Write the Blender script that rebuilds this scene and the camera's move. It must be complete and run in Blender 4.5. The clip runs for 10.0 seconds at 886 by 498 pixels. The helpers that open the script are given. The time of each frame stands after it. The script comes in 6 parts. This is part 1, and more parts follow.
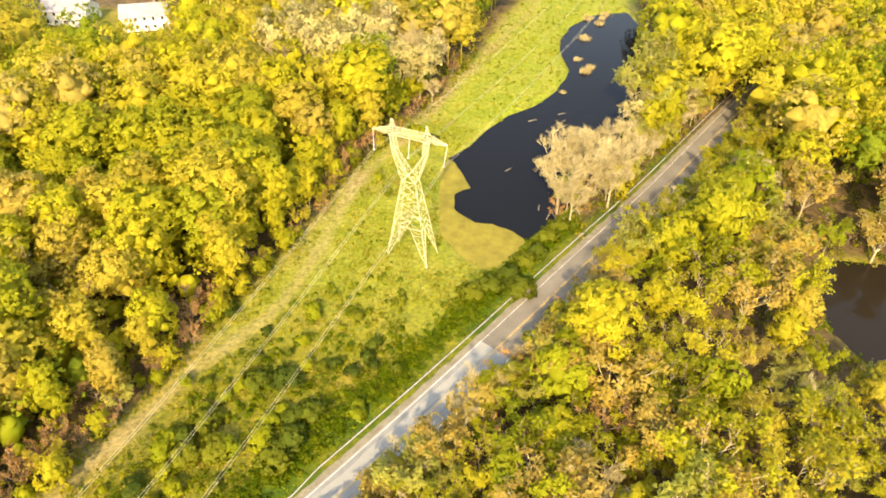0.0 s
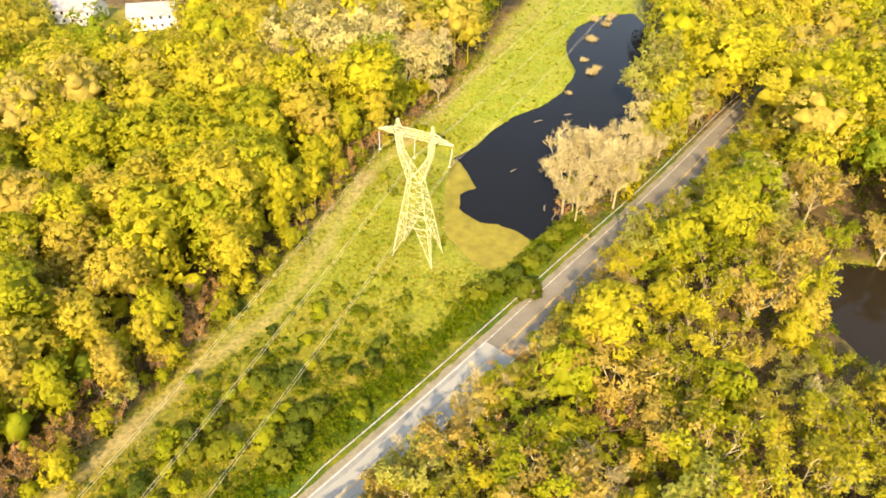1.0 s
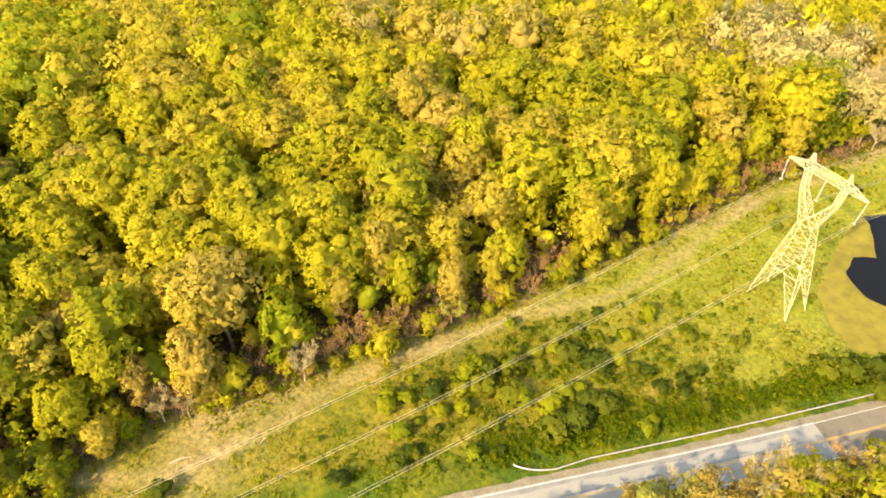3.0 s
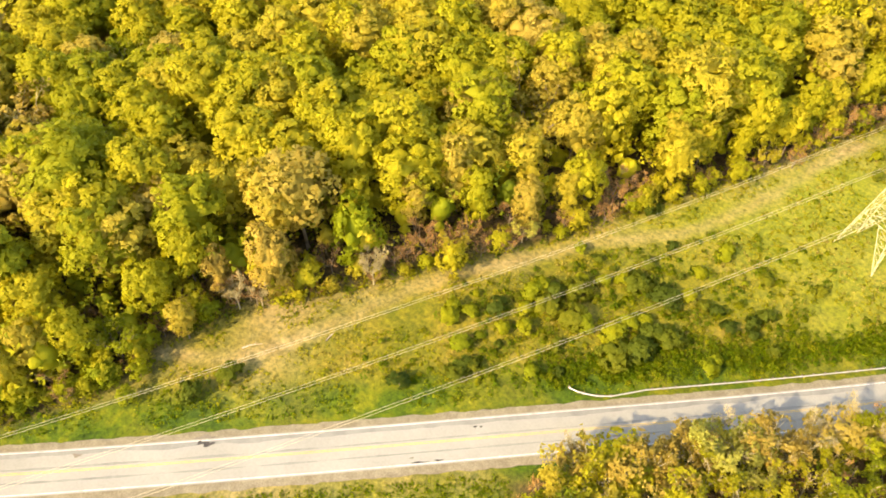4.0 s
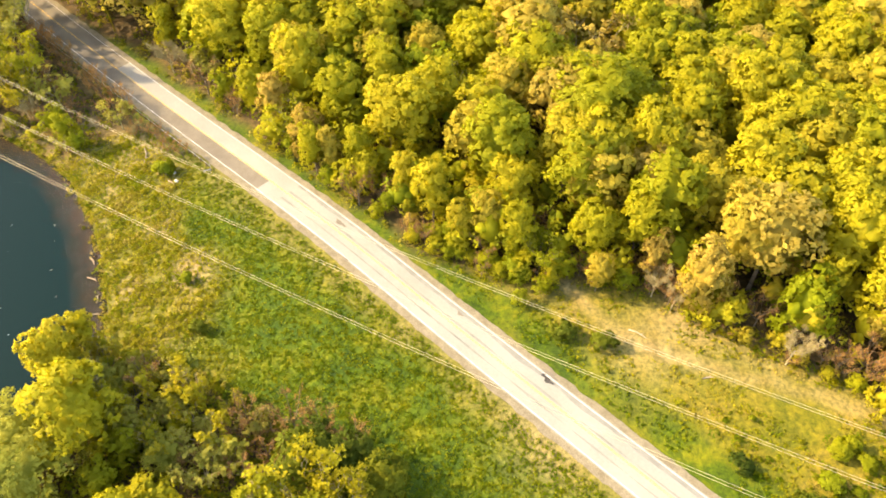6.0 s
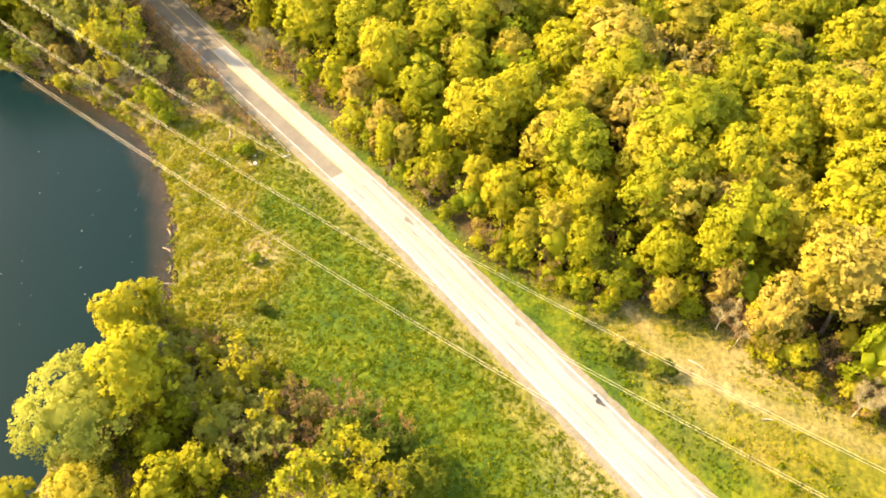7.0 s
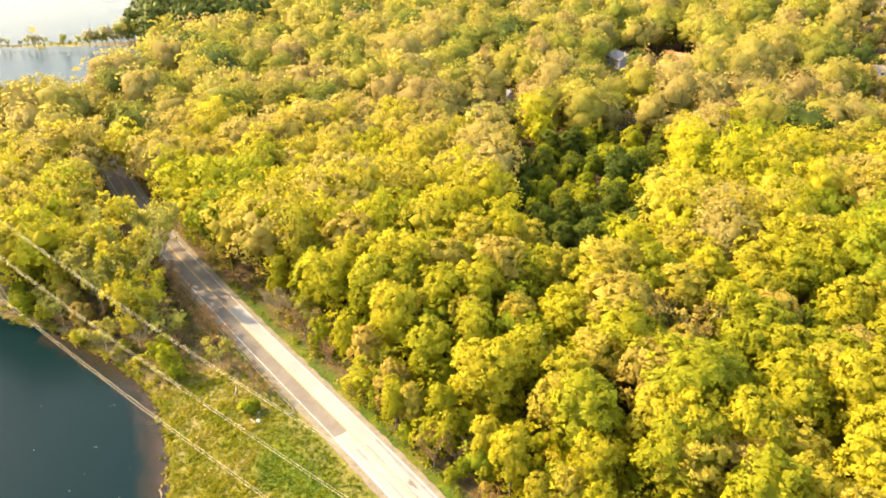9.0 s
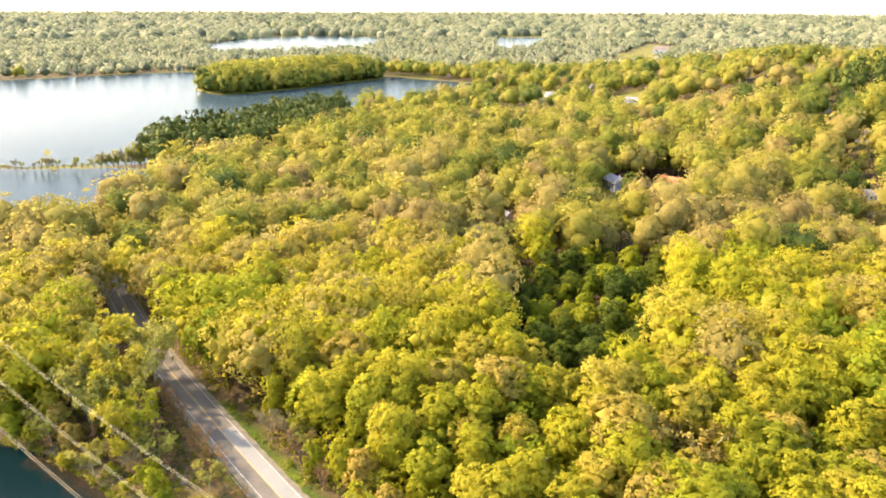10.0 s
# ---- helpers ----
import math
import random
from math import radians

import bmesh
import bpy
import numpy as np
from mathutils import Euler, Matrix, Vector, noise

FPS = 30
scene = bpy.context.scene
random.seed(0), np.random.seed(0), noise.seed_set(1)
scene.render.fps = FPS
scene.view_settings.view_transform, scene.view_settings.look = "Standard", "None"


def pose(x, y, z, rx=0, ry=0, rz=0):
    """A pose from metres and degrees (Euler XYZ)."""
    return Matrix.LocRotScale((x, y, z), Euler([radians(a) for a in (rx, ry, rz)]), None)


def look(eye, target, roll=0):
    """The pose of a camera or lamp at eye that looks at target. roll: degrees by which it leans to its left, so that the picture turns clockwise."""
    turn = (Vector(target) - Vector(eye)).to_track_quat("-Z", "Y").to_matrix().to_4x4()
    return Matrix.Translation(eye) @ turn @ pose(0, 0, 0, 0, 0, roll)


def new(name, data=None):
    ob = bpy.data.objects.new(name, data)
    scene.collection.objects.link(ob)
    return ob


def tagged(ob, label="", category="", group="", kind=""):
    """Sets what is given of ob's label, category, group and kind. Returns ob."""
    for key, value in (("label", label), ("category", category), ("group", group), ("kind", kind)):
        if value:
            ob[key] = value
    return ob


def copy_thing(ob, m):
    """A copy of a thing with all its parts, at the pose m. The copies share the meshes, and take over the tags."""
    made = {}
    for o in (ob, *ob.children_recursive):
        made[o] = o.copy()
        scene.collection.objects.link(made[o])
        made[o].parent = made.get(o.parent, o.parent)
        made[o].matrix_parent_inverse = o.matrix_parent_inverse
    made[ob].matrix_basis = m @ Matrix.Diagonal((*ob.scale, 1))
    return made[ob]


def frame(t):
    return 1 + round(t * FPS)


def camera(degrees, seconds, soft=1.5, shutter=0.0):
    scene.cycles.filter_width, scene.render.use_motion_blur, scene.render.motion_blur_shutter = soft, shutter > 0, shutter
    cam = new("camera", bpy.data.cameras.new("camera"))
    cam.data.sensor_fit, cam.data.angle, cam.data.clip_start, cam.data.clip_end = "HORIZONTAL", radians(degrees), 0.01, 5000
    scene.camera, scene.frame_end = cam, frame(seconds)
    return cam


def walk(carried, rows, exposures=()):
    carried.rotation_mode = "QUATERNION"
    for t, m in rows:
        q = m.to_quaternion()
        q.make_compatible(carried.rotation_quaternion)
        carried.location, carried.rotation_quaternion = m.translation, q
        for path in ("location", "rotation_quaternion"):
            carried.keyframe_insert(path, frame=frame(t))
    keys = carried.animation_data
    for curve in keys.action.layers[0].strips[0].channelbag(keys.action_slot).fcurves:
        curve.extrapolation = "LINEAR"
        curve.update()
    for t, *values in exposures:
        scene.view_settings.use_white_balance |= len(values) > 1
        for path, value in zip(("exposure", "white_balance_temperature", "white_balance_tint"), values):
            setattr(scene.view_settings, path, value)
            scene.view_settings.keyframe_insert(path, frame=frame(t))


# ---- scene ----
# ---------------------------------------------------------------- camera
cam = camera(62.85, 10.0, soft=1.8)
EYE = (0.0, 0.0, 105.0)
TURNS = [  # seconds, tilt, lean, heading
    (0.0, 50.35, -0.49, 0.00), (0.5, 50.35, -0.50, 0.23), (1.0, 50.35, -0.49, 0.53), (1.5, 50.22, -0.14, 7.30),
    (2.0, 50.09, 0.02, 21.12), (2.5, 49.98, -0.01, 32.00), (2.7, 49.95, 0.01, 34.10), (3.8, 43.71, 0.09, 40.78),
    (4.0, 42.35, 0.12, 43.66), (4.5, 41.74, 0.18, 53.19), (5.0, 41.70, 0.26, 65.14), (5.5, 41.62, 0.39, 79.19),
    (6.0, 41.55, 0.42, 92.90), (6.2, 41.58, 0.50, 97.50), (7.3, 42.53, 0.40, 101.37), (7.5, 44.72, 0.38, 101.43),
    (8.0, 50.60, 0.22, 101.58), (8.5, 56.42, 0.08, 101.69), (9.0, 62.20, -0.07, 101.70), (9.5, 67.89, -0.18, 101.75),
    (10.0, 71.59, -0.28, 101.77)]
walk(cam, [(t, pose(*EYE, rx, ry, rz)) for t, rx, ry, rz in TURNS], exposures=[(0.0, 2.56, 8600, 12.5), (3.0, 2.5, 8900, 13), (5.5, 2.62, 9100, 14.2), (7.5, 2.96, 9300, 15.2), (9.0, 2.84, 8600, 17.5), (10.0, 2.62, 7350, 19.5)])

# ---------------------------------------------------------------- sky and sun
SUN_ELEVATION, SUN_HEADING = 37.0, 187.0  # degrees; heading clockwise from +y
sky_world = bpy.data.worlds.new("sky")
scene.world = sky_world
sky_world.use_nodes = True
wn = sky_world.node_tree.nodes
sky = wn.new("ShaderNodeTexSky")
sky.sky_type = "NISHITA"
sky.sun_disc = False
sky.sun_elevation, sky.sun_rotation = radians(SUN_ELEVATION), radians(SUN_HEADING)
sky.dust_density, sky.air_density, sky.ozone_density = 1.4, 1.0, 0.5
wn["Background"].inputs["Strength"].default_value = 0.15
sky_world.node_tree.links.new(sky.outputs[0], wn["Background"].inputs["Color"])
sun = new("sun", bpy.data.lights.new("sun", "SUN"))
sun.data.energy, sun.data.angle, sun.data.color = 2.05, radians(0.6), (1.0, 0.85, 0.62)
a, e = radians(SUN_HEADING), radians(SUN_ELEVATION)
sun.matrix_world = look((math.sin(a) * math.cos(e) * 300, math.cos(a) * math.cos(e) * 300, math.sin(e) * 300), (0, 0, 0))


# ---------------------------------------------------------------- materials
def material(name, rough=0.9, metal=0.0):
    m = bpy.data.materials.new(name)
    m.use_nodes = True
    b = m.node_tree.nodes["Principled BSDF"]
    b.inputs["Roughness"].default_value, b.inputs["Metallic"].default_value = rough, metal
    b.inputs["Specular IOR Level"].default_value = 0.25
    return m, m.node_tree, b


def node(tree, kind, **values):
    n = tree.nodes.new(kind)
    for key, value in values.items():
        n.inputs[key].default_value = value
    return n


def ramp(tree, source, stops):
    r = tree.nodes.new("ShaderNodeValToRGB")
    el = r.color_ramp.elements
    while len(el) < len(stops):
        el.new(0.5)
    for item, (p, c) in zip(el, stops):
        item.position, item.color = p, (*c, 1)
    tree.links.new(source, r.inputs[0])
    return r.outputs[0]


def mixed(tree, fac, a, b, blend="MIX"):
    n = tree.nodes.new("ShaderNodeMix")
    n.data_type, n.blend_type = "RGBA", blend
    for socket, value in ((n.inputs[0], fac), (n.inputs[6], a), (n.inputs[7], b)):
        if isinstance(value, (int, float)):
            socket.default_value = value
        elif isinstance(value, tuple):
            socket.default_value = (*value, 1)
        else:
            tree.links.new(value, socket)
    return n.outputs[2]


def noise_tex(tree, scale, detail=3.0, rough=0.55, world=True):
    n = node(tree, "ShaderNodeTexNoise", Scale=scale, Detail=detail, Roughness=rough)
    place = tree.nodes.new("ShaderNodeNewGeometry" if world else "ShaderNodeTexCoord")
    tree.links.new(place.outputs["Position" if world else "Object"], n.inputs["Vector"])
    return n.outputs["Fac"]


def bump(tree, b, source, strength, distance):
    n = node(tree, "ShaderNodeBump", Strength=strength, Distance=distance)
    tree.links.new(source, n.inputs["Height"])
    tree.links.new(n.outputs[0], b.inputs["Normal"])


def surface(name, dark, light, scale, rough=0.9, metal=0.0, fine=8.0, relief=0.0, world=True, grain_span=(0.75, 1.15)):
    """A plain surface with blotches at one scale and grain at a finer one."""
    m, tree, b = material(name, rough, metal)
    big = ramp(tree, noise_tex(tree, scale, 4, 0.6, world), [(0.32, dark), (0.68, light)])
    grain = ramp(tree, noise_tex(tree, scale * fine, 2, 0.6, world), [(0.3, (grain_span[0],) * 3), (0.7, (grain_span[1],) * 3)])
    tree.links.new(mixed(tree, 1.0, big, grain, "MULTIPLY"), b.inputs["Base Color"])
    if relief:
        bump(tree, b, noise_tex(tree, scale * fine, 3, 0.6, world), 0.6, relief)
    return m


def leaf_material(name, stops, joined=False, glow=0.54, fluff=0.35):
    """Foliage: the hue goes from tree to tree, the tone from leaf to leaf; some light passes through."""
    m, tree, b = material(name, 0.6)
    if joined:
        n = tree.nodes.new("ShaderNodeAttribute")
        n.attribute_name = "tint"
        which = n.outputs["Fac"]
    else:
        which = tree.nodes.new("ShaderNodeObjectInfo").outputs["Random"]
    b.inputs["Specular IOR Level"].default_value = 0.08
    hue = ramp(tree, which, stops)
    leaf = tree.nodes.new("ShaderNodeNewGeometry").outputs["Random Per Island"]
    tone = ramp(tree, leaf, [(0.0, (0.86, 0.9, 0.86)), (0.55, (1.0, 1.0, 1.0)), (1.0, (1.1, 1.07, 1.04))])
    low_tone, high_tone = 1 - 0.3 * fluff, 1 + 0.28 * fluff
    patch = ramp(tree, noise_tex(tree, 0.8, 6, 0.8), [(0.35, (low_tone, low_tone + 0.03, low_tone)), (0.65, (high_tone, high_tone - 0.03, high_tone - 0.06))])
    col = mixed(tree, 1.0, mixed(tree, 1.0, hue, tone, "MULTIPLY"), patch, "MULTIPLY")
    tree.links.new(col, b.inputs["Base Color"])
    bump(tree, b, noise_tex(tree, 2.4 if fluff < 0.5 else 0.8, 5, 0.72), fluff, 0.25 if fluff < 0.5 else 1.0)
    through_leaf = tree.nodes.new("ShaderNodeBsdfTranslucent")
    tree.links.new(col, through_leaf.inputs["Color"])
    mix = node(tree, "ShaderNodeMixShader", Fac=glow)
    tree.links.new(b.outputs[0], mix.inputs[1])
    tree.links.new(through_leaf.outputs[0], mix.inputs[2])
    tree.links.new(mix.outputs[0], tree.nodes["Material Output"].inputs["Surface"])
    return m


WOOD_HUES = [(0.0, (0.267, 0.277, 0.0209)), (0.3, (0.335, 0.318, 0.0235)), (0.65, (0.383, 0.343, 0.0286)), (0.88, (0.392, 0.326, 0.0444)), (1.0, (0.374, 0.291, 0.0651))]
LEAVES = leaf_material("spring_leaves", WOOD_HUES)
LEAVES_JOINED = leaf_material("spring_leaves_of_the_wood", [(0.0, (0.177, 0.223, 0.0174)), (0.22, (0.306, 0.308, 0.0199)), (0.5, (0.381, 0.348, 0.0248)),
                                                            (0.75, (0.39, 0.331, 0.0422)), (0.9, (0.372, 0.295, 0.0621)), (1.0, (0.364, 0.295, 0.0869))], joined=True)
# distance haze is put into these pale, greyish leaf colours
LEAVES_FAR = leaf_material("hazed_leaves_of_far_woods", [(0.0, (0.1, 0.125, 0.08)), (0.25, (0.25, 0.27, 0.15)), (0.5, (0.34, 0.345, 0.195)), (0.8, (0.36, 0.345, 0.22)), (1.0, (0.4, 0.37, 0.26))], joined=True, fluff=0.3)
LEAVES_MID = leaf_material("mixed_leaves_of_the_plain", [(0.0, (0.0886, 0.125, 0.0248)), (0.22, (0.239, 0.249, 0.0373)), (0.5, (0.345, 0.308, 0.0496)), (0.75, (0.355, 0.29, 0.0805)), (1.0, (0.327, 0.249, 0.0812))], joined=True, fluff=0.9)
LEAVES_WILLOW = leaf_material("pale_yellow_willow_leaves", [(0.0, (0.31, 0.318, 0.055)), (1.0, (0.335, 0.315, 0.07))])
LEAVES_PALE = leaf_material("pale_blossom", [(0.0, (0.4, 0.345, 0.14)), (1.0, (0.41, 0.365, 0.14))], glow=0.45)
LEAVES_TAN = leaf_material("tan_young_leaves", [(0.0, (0.27, 0.195, 0.042)), (1.0, (0.32, 0.235, 0.045))], glow=0.35)
LEAVES_GREEN = leaf_material("fresh_green_leaves", [(0.0, (0.2, 0.24, 0.016)), (1.0, (0.28, 0.285, 0.018))])
# dark green of some bushes; on DARKS trees, shade put into the leaf colour
LEAVES_DARK = leaf_material("dark_green_and_shaded_leaves", [(0.0, (0.05, 0.08, 0.0116)), (0.6, (0.1, 0.13, 0.0145)), (1.0, (0.19, 0.2, 0.0174))])
NEEDLES = leaf_material("pine_needles", [(0.0, (0.06, 0.085, 0.016)), (1.0, (0.1, 0.12, 0.022))], glow=0.15)
SHRUB_JOINED = leaf_material("weeds", [(0.0, (0.075, 0.125, 0.004)), (0.35, (0.165, 0.185, 0.008)), (0.65, (0.25, 0.23, 0.013)), (1.0, (0.32, 0.26, 0.075))], joined=True)
BARK = surface("bark", (0.09, 0.07, 0.05), (0.2, 0.16, 0.11), 0.8, fine=6, world=False)
BARK_PALE = surface("pale_bark", (0.25, 0.215, 0.12), (0.4, 0.345, 0.2), 0.8, fine=6, world=False)
TWIGS = surface("grey_twigs", (0.225, 0.185, 0.085), (0.33, 0.275, 0.13), 0.5, fine=6)
TWIGS_BROWN = surface("brown_twigs", (0.19, 0.098, 0.028), (0.29, 0.165, 0.052), 0.5, fine=6)
ROAD_PALE = surface("bleached_asphalt", (0.18, 0.182, 0.162), (0.218, 0.22, 0.197), 0.09, 0.85, fine=30, grain_span=(0.93, 1.05))
ROAD_WORN = surface("worn_asphalt", (0.125, 0.128, 0.12), (0.175, 0.178, 0.165), 0.3, 0.85, fine=12, grain_span=(0.9, 1.06))
ROAD_DARK = surface("newer_asphalt", (0.1, 0.09, 0.07), (0.145, 0.13, 0.102), 0.15, 0.85, fine=30, grain_span=(0.88, 1.08))
GRAVEL = surface("shoulder_gravel", (0.12, 0.105, 0.07), (0.175, 0.155, 0.108), 0.5, 0.95, fine=10)
WHITE_LINE = surface("white_road_paint", (0.3, 0.3, 0.28), (0.6, 0.6, 0.57), 0.6, 0.7)
YELLOW_LINE = surface("yellow_road_paint", (0.42, 0.27, 0.06), (0.52, 0.34, 0.08), 0.6, 0.7)
TAR = surface("tar", (0.02, 0.02, 0.02), (0.05, 0.045, 0.04), 1.5, 0.6)
STEEL = surface("galvanised_steel", (0.323, 0.306, 0.1785), (0.425, 0.3995, 0.238), 0.7, 0.55, 0.0, world=False)
RAIL_STEEL = surface("guardrail_steel", (0.25, 0.25, 0.24), (0.36, 0.355, 0.34), 0.7, 0.45, 0.2)
POST_WOOD = surface("weathered_post", (0.08, 0.06, 0.045), (0.15, 0.12, 0.09), 2.0)
WIRE = surface("aluminium_wire", (0.34, 0.31, 0.2), (0.44, 0.4, 0.27), 1.0, 0.5, 0.3)
GLASSY = surface("grey_insulator", (0.4, 0.4, 0.38), (0.55, 0.55, 0.5), 2.0, 0.3, world=False)
DEAD_WOOD = surface("dead_wood", (0.22, 0.18, 0.12), (0.38, 0.32, 0.23), 1.0)
PALE_STONE = surface("pale_stone", (0.3, 0.29, 0.26), (0.5, 0.48, 0.43), 1.2, 0.9)
SIDING = surface("white_siding", (0.5, 0.5, 0.48), (0.62, 0.61, 0.58), 0.4, 0.7, world=False)
SIDING_GREY = surface("grey_siding", (0.22, 0.23, 0.25), (0.32, 0.33, 0.35), 0.4, 0.7, world=False)
SHINGLE = surface("grey_shingles", (0.17, 0.17, 0.18), (0.27, 0.27, 0.28), 0.6, 0.9, world=False)
SHINGLE_BROWN = surface("brown_shingles", (0.16, 0.12, 0.1), (0.25, 0.19, 0.16), 0.6, 0.9, world=False)
SHINGLE_TAN = surface("tan_shingles", (0.2, 0.16, 0.115), (0.3, 0.25, 0.18), 0.6, 0.9, world=False)
SHINGLE_RED = surface("orange_roof_tiles", (0.4, 0.15, 0.06), (0.5, 0.2, 0.09), 0.6, 0.9, world=False)
PANE = surface("window_glass", (0.02, 0.025, 0.03), (0.05, 0.055, 0.06), 0.5, 0.08, world=False)
SCUM = surface("algae_scum", (0.125, 0.108, 0.012), (0.16, 0.135, 0.018), 0.08, 0.8, fine=5)


def water_material(name, tone, ripple, gloss=0.35, rough=0.06, ior=1.33, swell=(0.12, 0.05)):
    m, tree, b = material(name, rough)
    b.inputs["Base Color"].default_value = (*tone, 1)
    b.inputs["Specular IOR Level"].default_value = gloss
    b.inputs["IOR"].default_value = ior
    bump(tree, b, noise_tex(tree, ripple, 3), *swell)
    return m


WATER = water_material("pond_water", (0.006, 0.007, 0.009), 0.8, 0.2, 0.06, 1.2)
WATER_BLUE = water_material("lake_water", (0.002, 0.011, 0.012), 0.6, 0.1, 0.2, 1.28)
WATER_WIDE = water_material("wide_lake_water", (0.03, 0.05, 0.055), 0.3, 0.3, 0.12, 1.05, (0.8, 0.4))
WATER_BROWN = water_material("bog_water", (0.013, 0.010, 0.006), 0.7, 0.2)

# ---------------------------------------------------------------- the plan
ROAD = [(-640, -225), (-560, -240), (-470, -262), (-380, -262), (-325, -250), (-282, -222), (-232, -178), (-188, -134), (-143.2, -82.6), (-100.3, -30.8), (-76.4, -4.2), (-54.1, 20.8),
        (-28.4, 50.2), (1.0, 84.0), (30.8, 119.8), (56.1, 150.0), (89.0, 191.8), (114.7, 220.9), (170, 284), (260, 380)]
POND = [(1.8, 164.8), (8.8, 172.1), (13.1, 179.8), (20.1, 188.6), (29, 194.9), (36, 204), (41, 215.7), (40.3, 228.3), (42, 242),
        (47.2, 254.4), (57.2, 265.2), (70.5, 268.2), (74, 245), (70, 225), (62, 203), (53, 180), (45, 163), (34, 147), (24, 135),
        (18, 128), (13.6, 122), (10.4, 120.5), (6, 124), (3, 128.9), (0.4, 133), (0.2, 151)]
ALGAE = [(1.2, 165.5), (-2.6, 151), (-2.6, 132.5), (1.0, 127.1), (4.5, 121.6), (10.4, 117.6), (15.6, 119.8), (20.5, 127.5), (18.3, 132.6),
         (12.4, 136.5), (7.1, 138.6), (3.8, 143.5), (4.2, 149), (7.5, 151.7), (6.5, 156), (5.0, 161)]
BOG = [(71, 120.5), (75, 121.5), (81, 120.5), (90, 124), (100, 122.5), (125, 122), (135, 95), (112, 80), (92, 82), (84, 91), (80, 101), (76.5, 110), (73.5, 116)]
LAKE_A = [(-133.4, -143.2), (-130.5, -125.5), (-122.5, -105.7), (-116.1, -93.7), (-109.4, -86.3), (-98.1, -77.5), (-87.5, -71.3),
          (-76.5, -66.2), (-68.8, -63.7), (-60, -65.5), (-45, -69), (-27, -70), (-5, -95), (-15, -150), (-60, -200), (-120, -205), (-140, -175)]
LAKE_B = [(-412, -392), (-436, -300), (-412, -272), (-391, -258), (-347, -237), (-288, -238), (-254, -250), (-255, -330), (-330, -440), (-420, -470)]
LAKE_C = [(-420, -404), (-434, -350), (-449, -310), (-500, -312), (-590, -312), (-650, -302), (-730, -275), (-800, -225), (-900, -170), (-1010, -165),
          (-1076, -185), (-1110, -260), (-1151, -336), (-1180, -500), (-1151, -665), (-1040, -770), (-934, -860), (-760, -1000), (-560, -900), (-440, -520)]
ISLE = [(-880, -510), (-849, -455), (-915, -408), (-1020, -366), (-1103, -327), (-1150, -350), (-1120, -430), (-1000, -500), (-920, -530)]
LAKE_D = [(-2000, -1120), (-1640, -905), (-1700, -690), (-1900, -600), (-2609, -738), (-2713, -921), (-2600, -1200)]
LAKE_E = [(-1960, -262), (-1960, -178), (-2700, -180), (-2967, -199), (-2900, -390)]
FIELD = [(-92, -12), (-84, 12), (-86, 27), (-70, 54), (-56, 80), (-44, 106), (-30, 136), (-22, 160), (-10, 181), (0, 198), (22, 258), (42, 305),
         (80, 305), (74, 262), (66, 222), (52, 186), (44, 162), (32, 140), (34, 126), (0, 84), (-28, 50), (-54, 21), (-78, -6)]
LAWN = [(-128, -70), (-116, -50), (-100, -31), (-76, -4), (-54, 21), (-34, 44), (-20, 38), (-30, 8), (-38, -12), (-50, -25), (-61, -42),
        (-66, -62), (-72, -66), (-90, -74), (-104, -84), (-113, -90), (-121, -86)]
FAR_MEADOW = [(-1450, 10), (-2378, 150), (-2100, 240), (-1420, 95)]
TOWER = (-6.1, 125.2)
LINE_ANGLE = -115.03


def catmull(points, step, closed=False):
    """A smooth line through the points, at about even steps."""
    p = [np.array(q, float) for q in points]
    n = len(p)
    out = []
    for i in range(n if closed else n - 1):
        a, b, c, d = (p[(i + k) % n] if closed else p[min(max(i + k, 0), n - 1)] for k in (-1, 0, 1, 2))
        m = max(1, int(np.linalg.norm(c - b) / step))
        for k in range(m):
            t = k / m
            out.append(0.5 * (2 * b + (c - a) * t + (2 * a - 5 * b + 4 * c - d) * t * t + (3 * b - a - 3 * c + d) * t ** 3))
    if not closed:
        out.append(p[-1])
    return np.array(out)


def inside(poly, x, y):
    q = np.array(poly, float)
    r = np.zeros(np.shape(x), bool)
    for (x1, y1), (x2, y2) in zip(q, np.roll(q, -1, 0)):
        with np.errstate(divide="ignore", invalid="ignore"):
            r ^= ((y1 > y) != (y2 > y)) & (x < (x2 - x1) * (y - y1) / (y2 - y1) + x1)
    return r


def distance(line, x, y, closed=False):
    q = np.array(line, float)
    best = np.full(np.shape(x), 1e9)
    ends = zip(q, np.roll(q, -1, 0)) if closed else zip(q[:-1], q[1:])
    for (x1, y1), (x2, y2) in ends:
        dx, dy = x2 - x1, y2 - y1
        t = np.clip(((x - x1) * dx + (y - y1) * dy) / (dx * dx + dy * dy + 1e-9), 0, 1)
        best = np.minimum(best, np.hypot(x - x1 - t * dx, y - y1 - t * dy))
    return best


def signed(poly, x, y):
    d = distance(poly, x, y, True)
    return np.where(inside(poly, x, y), -d, d)


def smooth(a, b, v):
    t = np.clip((v - a) / (b - a), 0, 1)
    return t * t * (3 - 2 * t)


def waves(x, y, size, seed=0.0):
    """A cheap, smooth unevenness between -1 and 1."""
    u, v = x / size + seed, y / size - seed * 1.7
    return (np.sin(u * 2.1 + 1.3 * np.sin(v * 1.7)) + np.sin(v * 2.6 + 1.1 * np.sin(u * 1.3 + seed)) + np.sin((u + v) * 1.7 + seed)) / 3


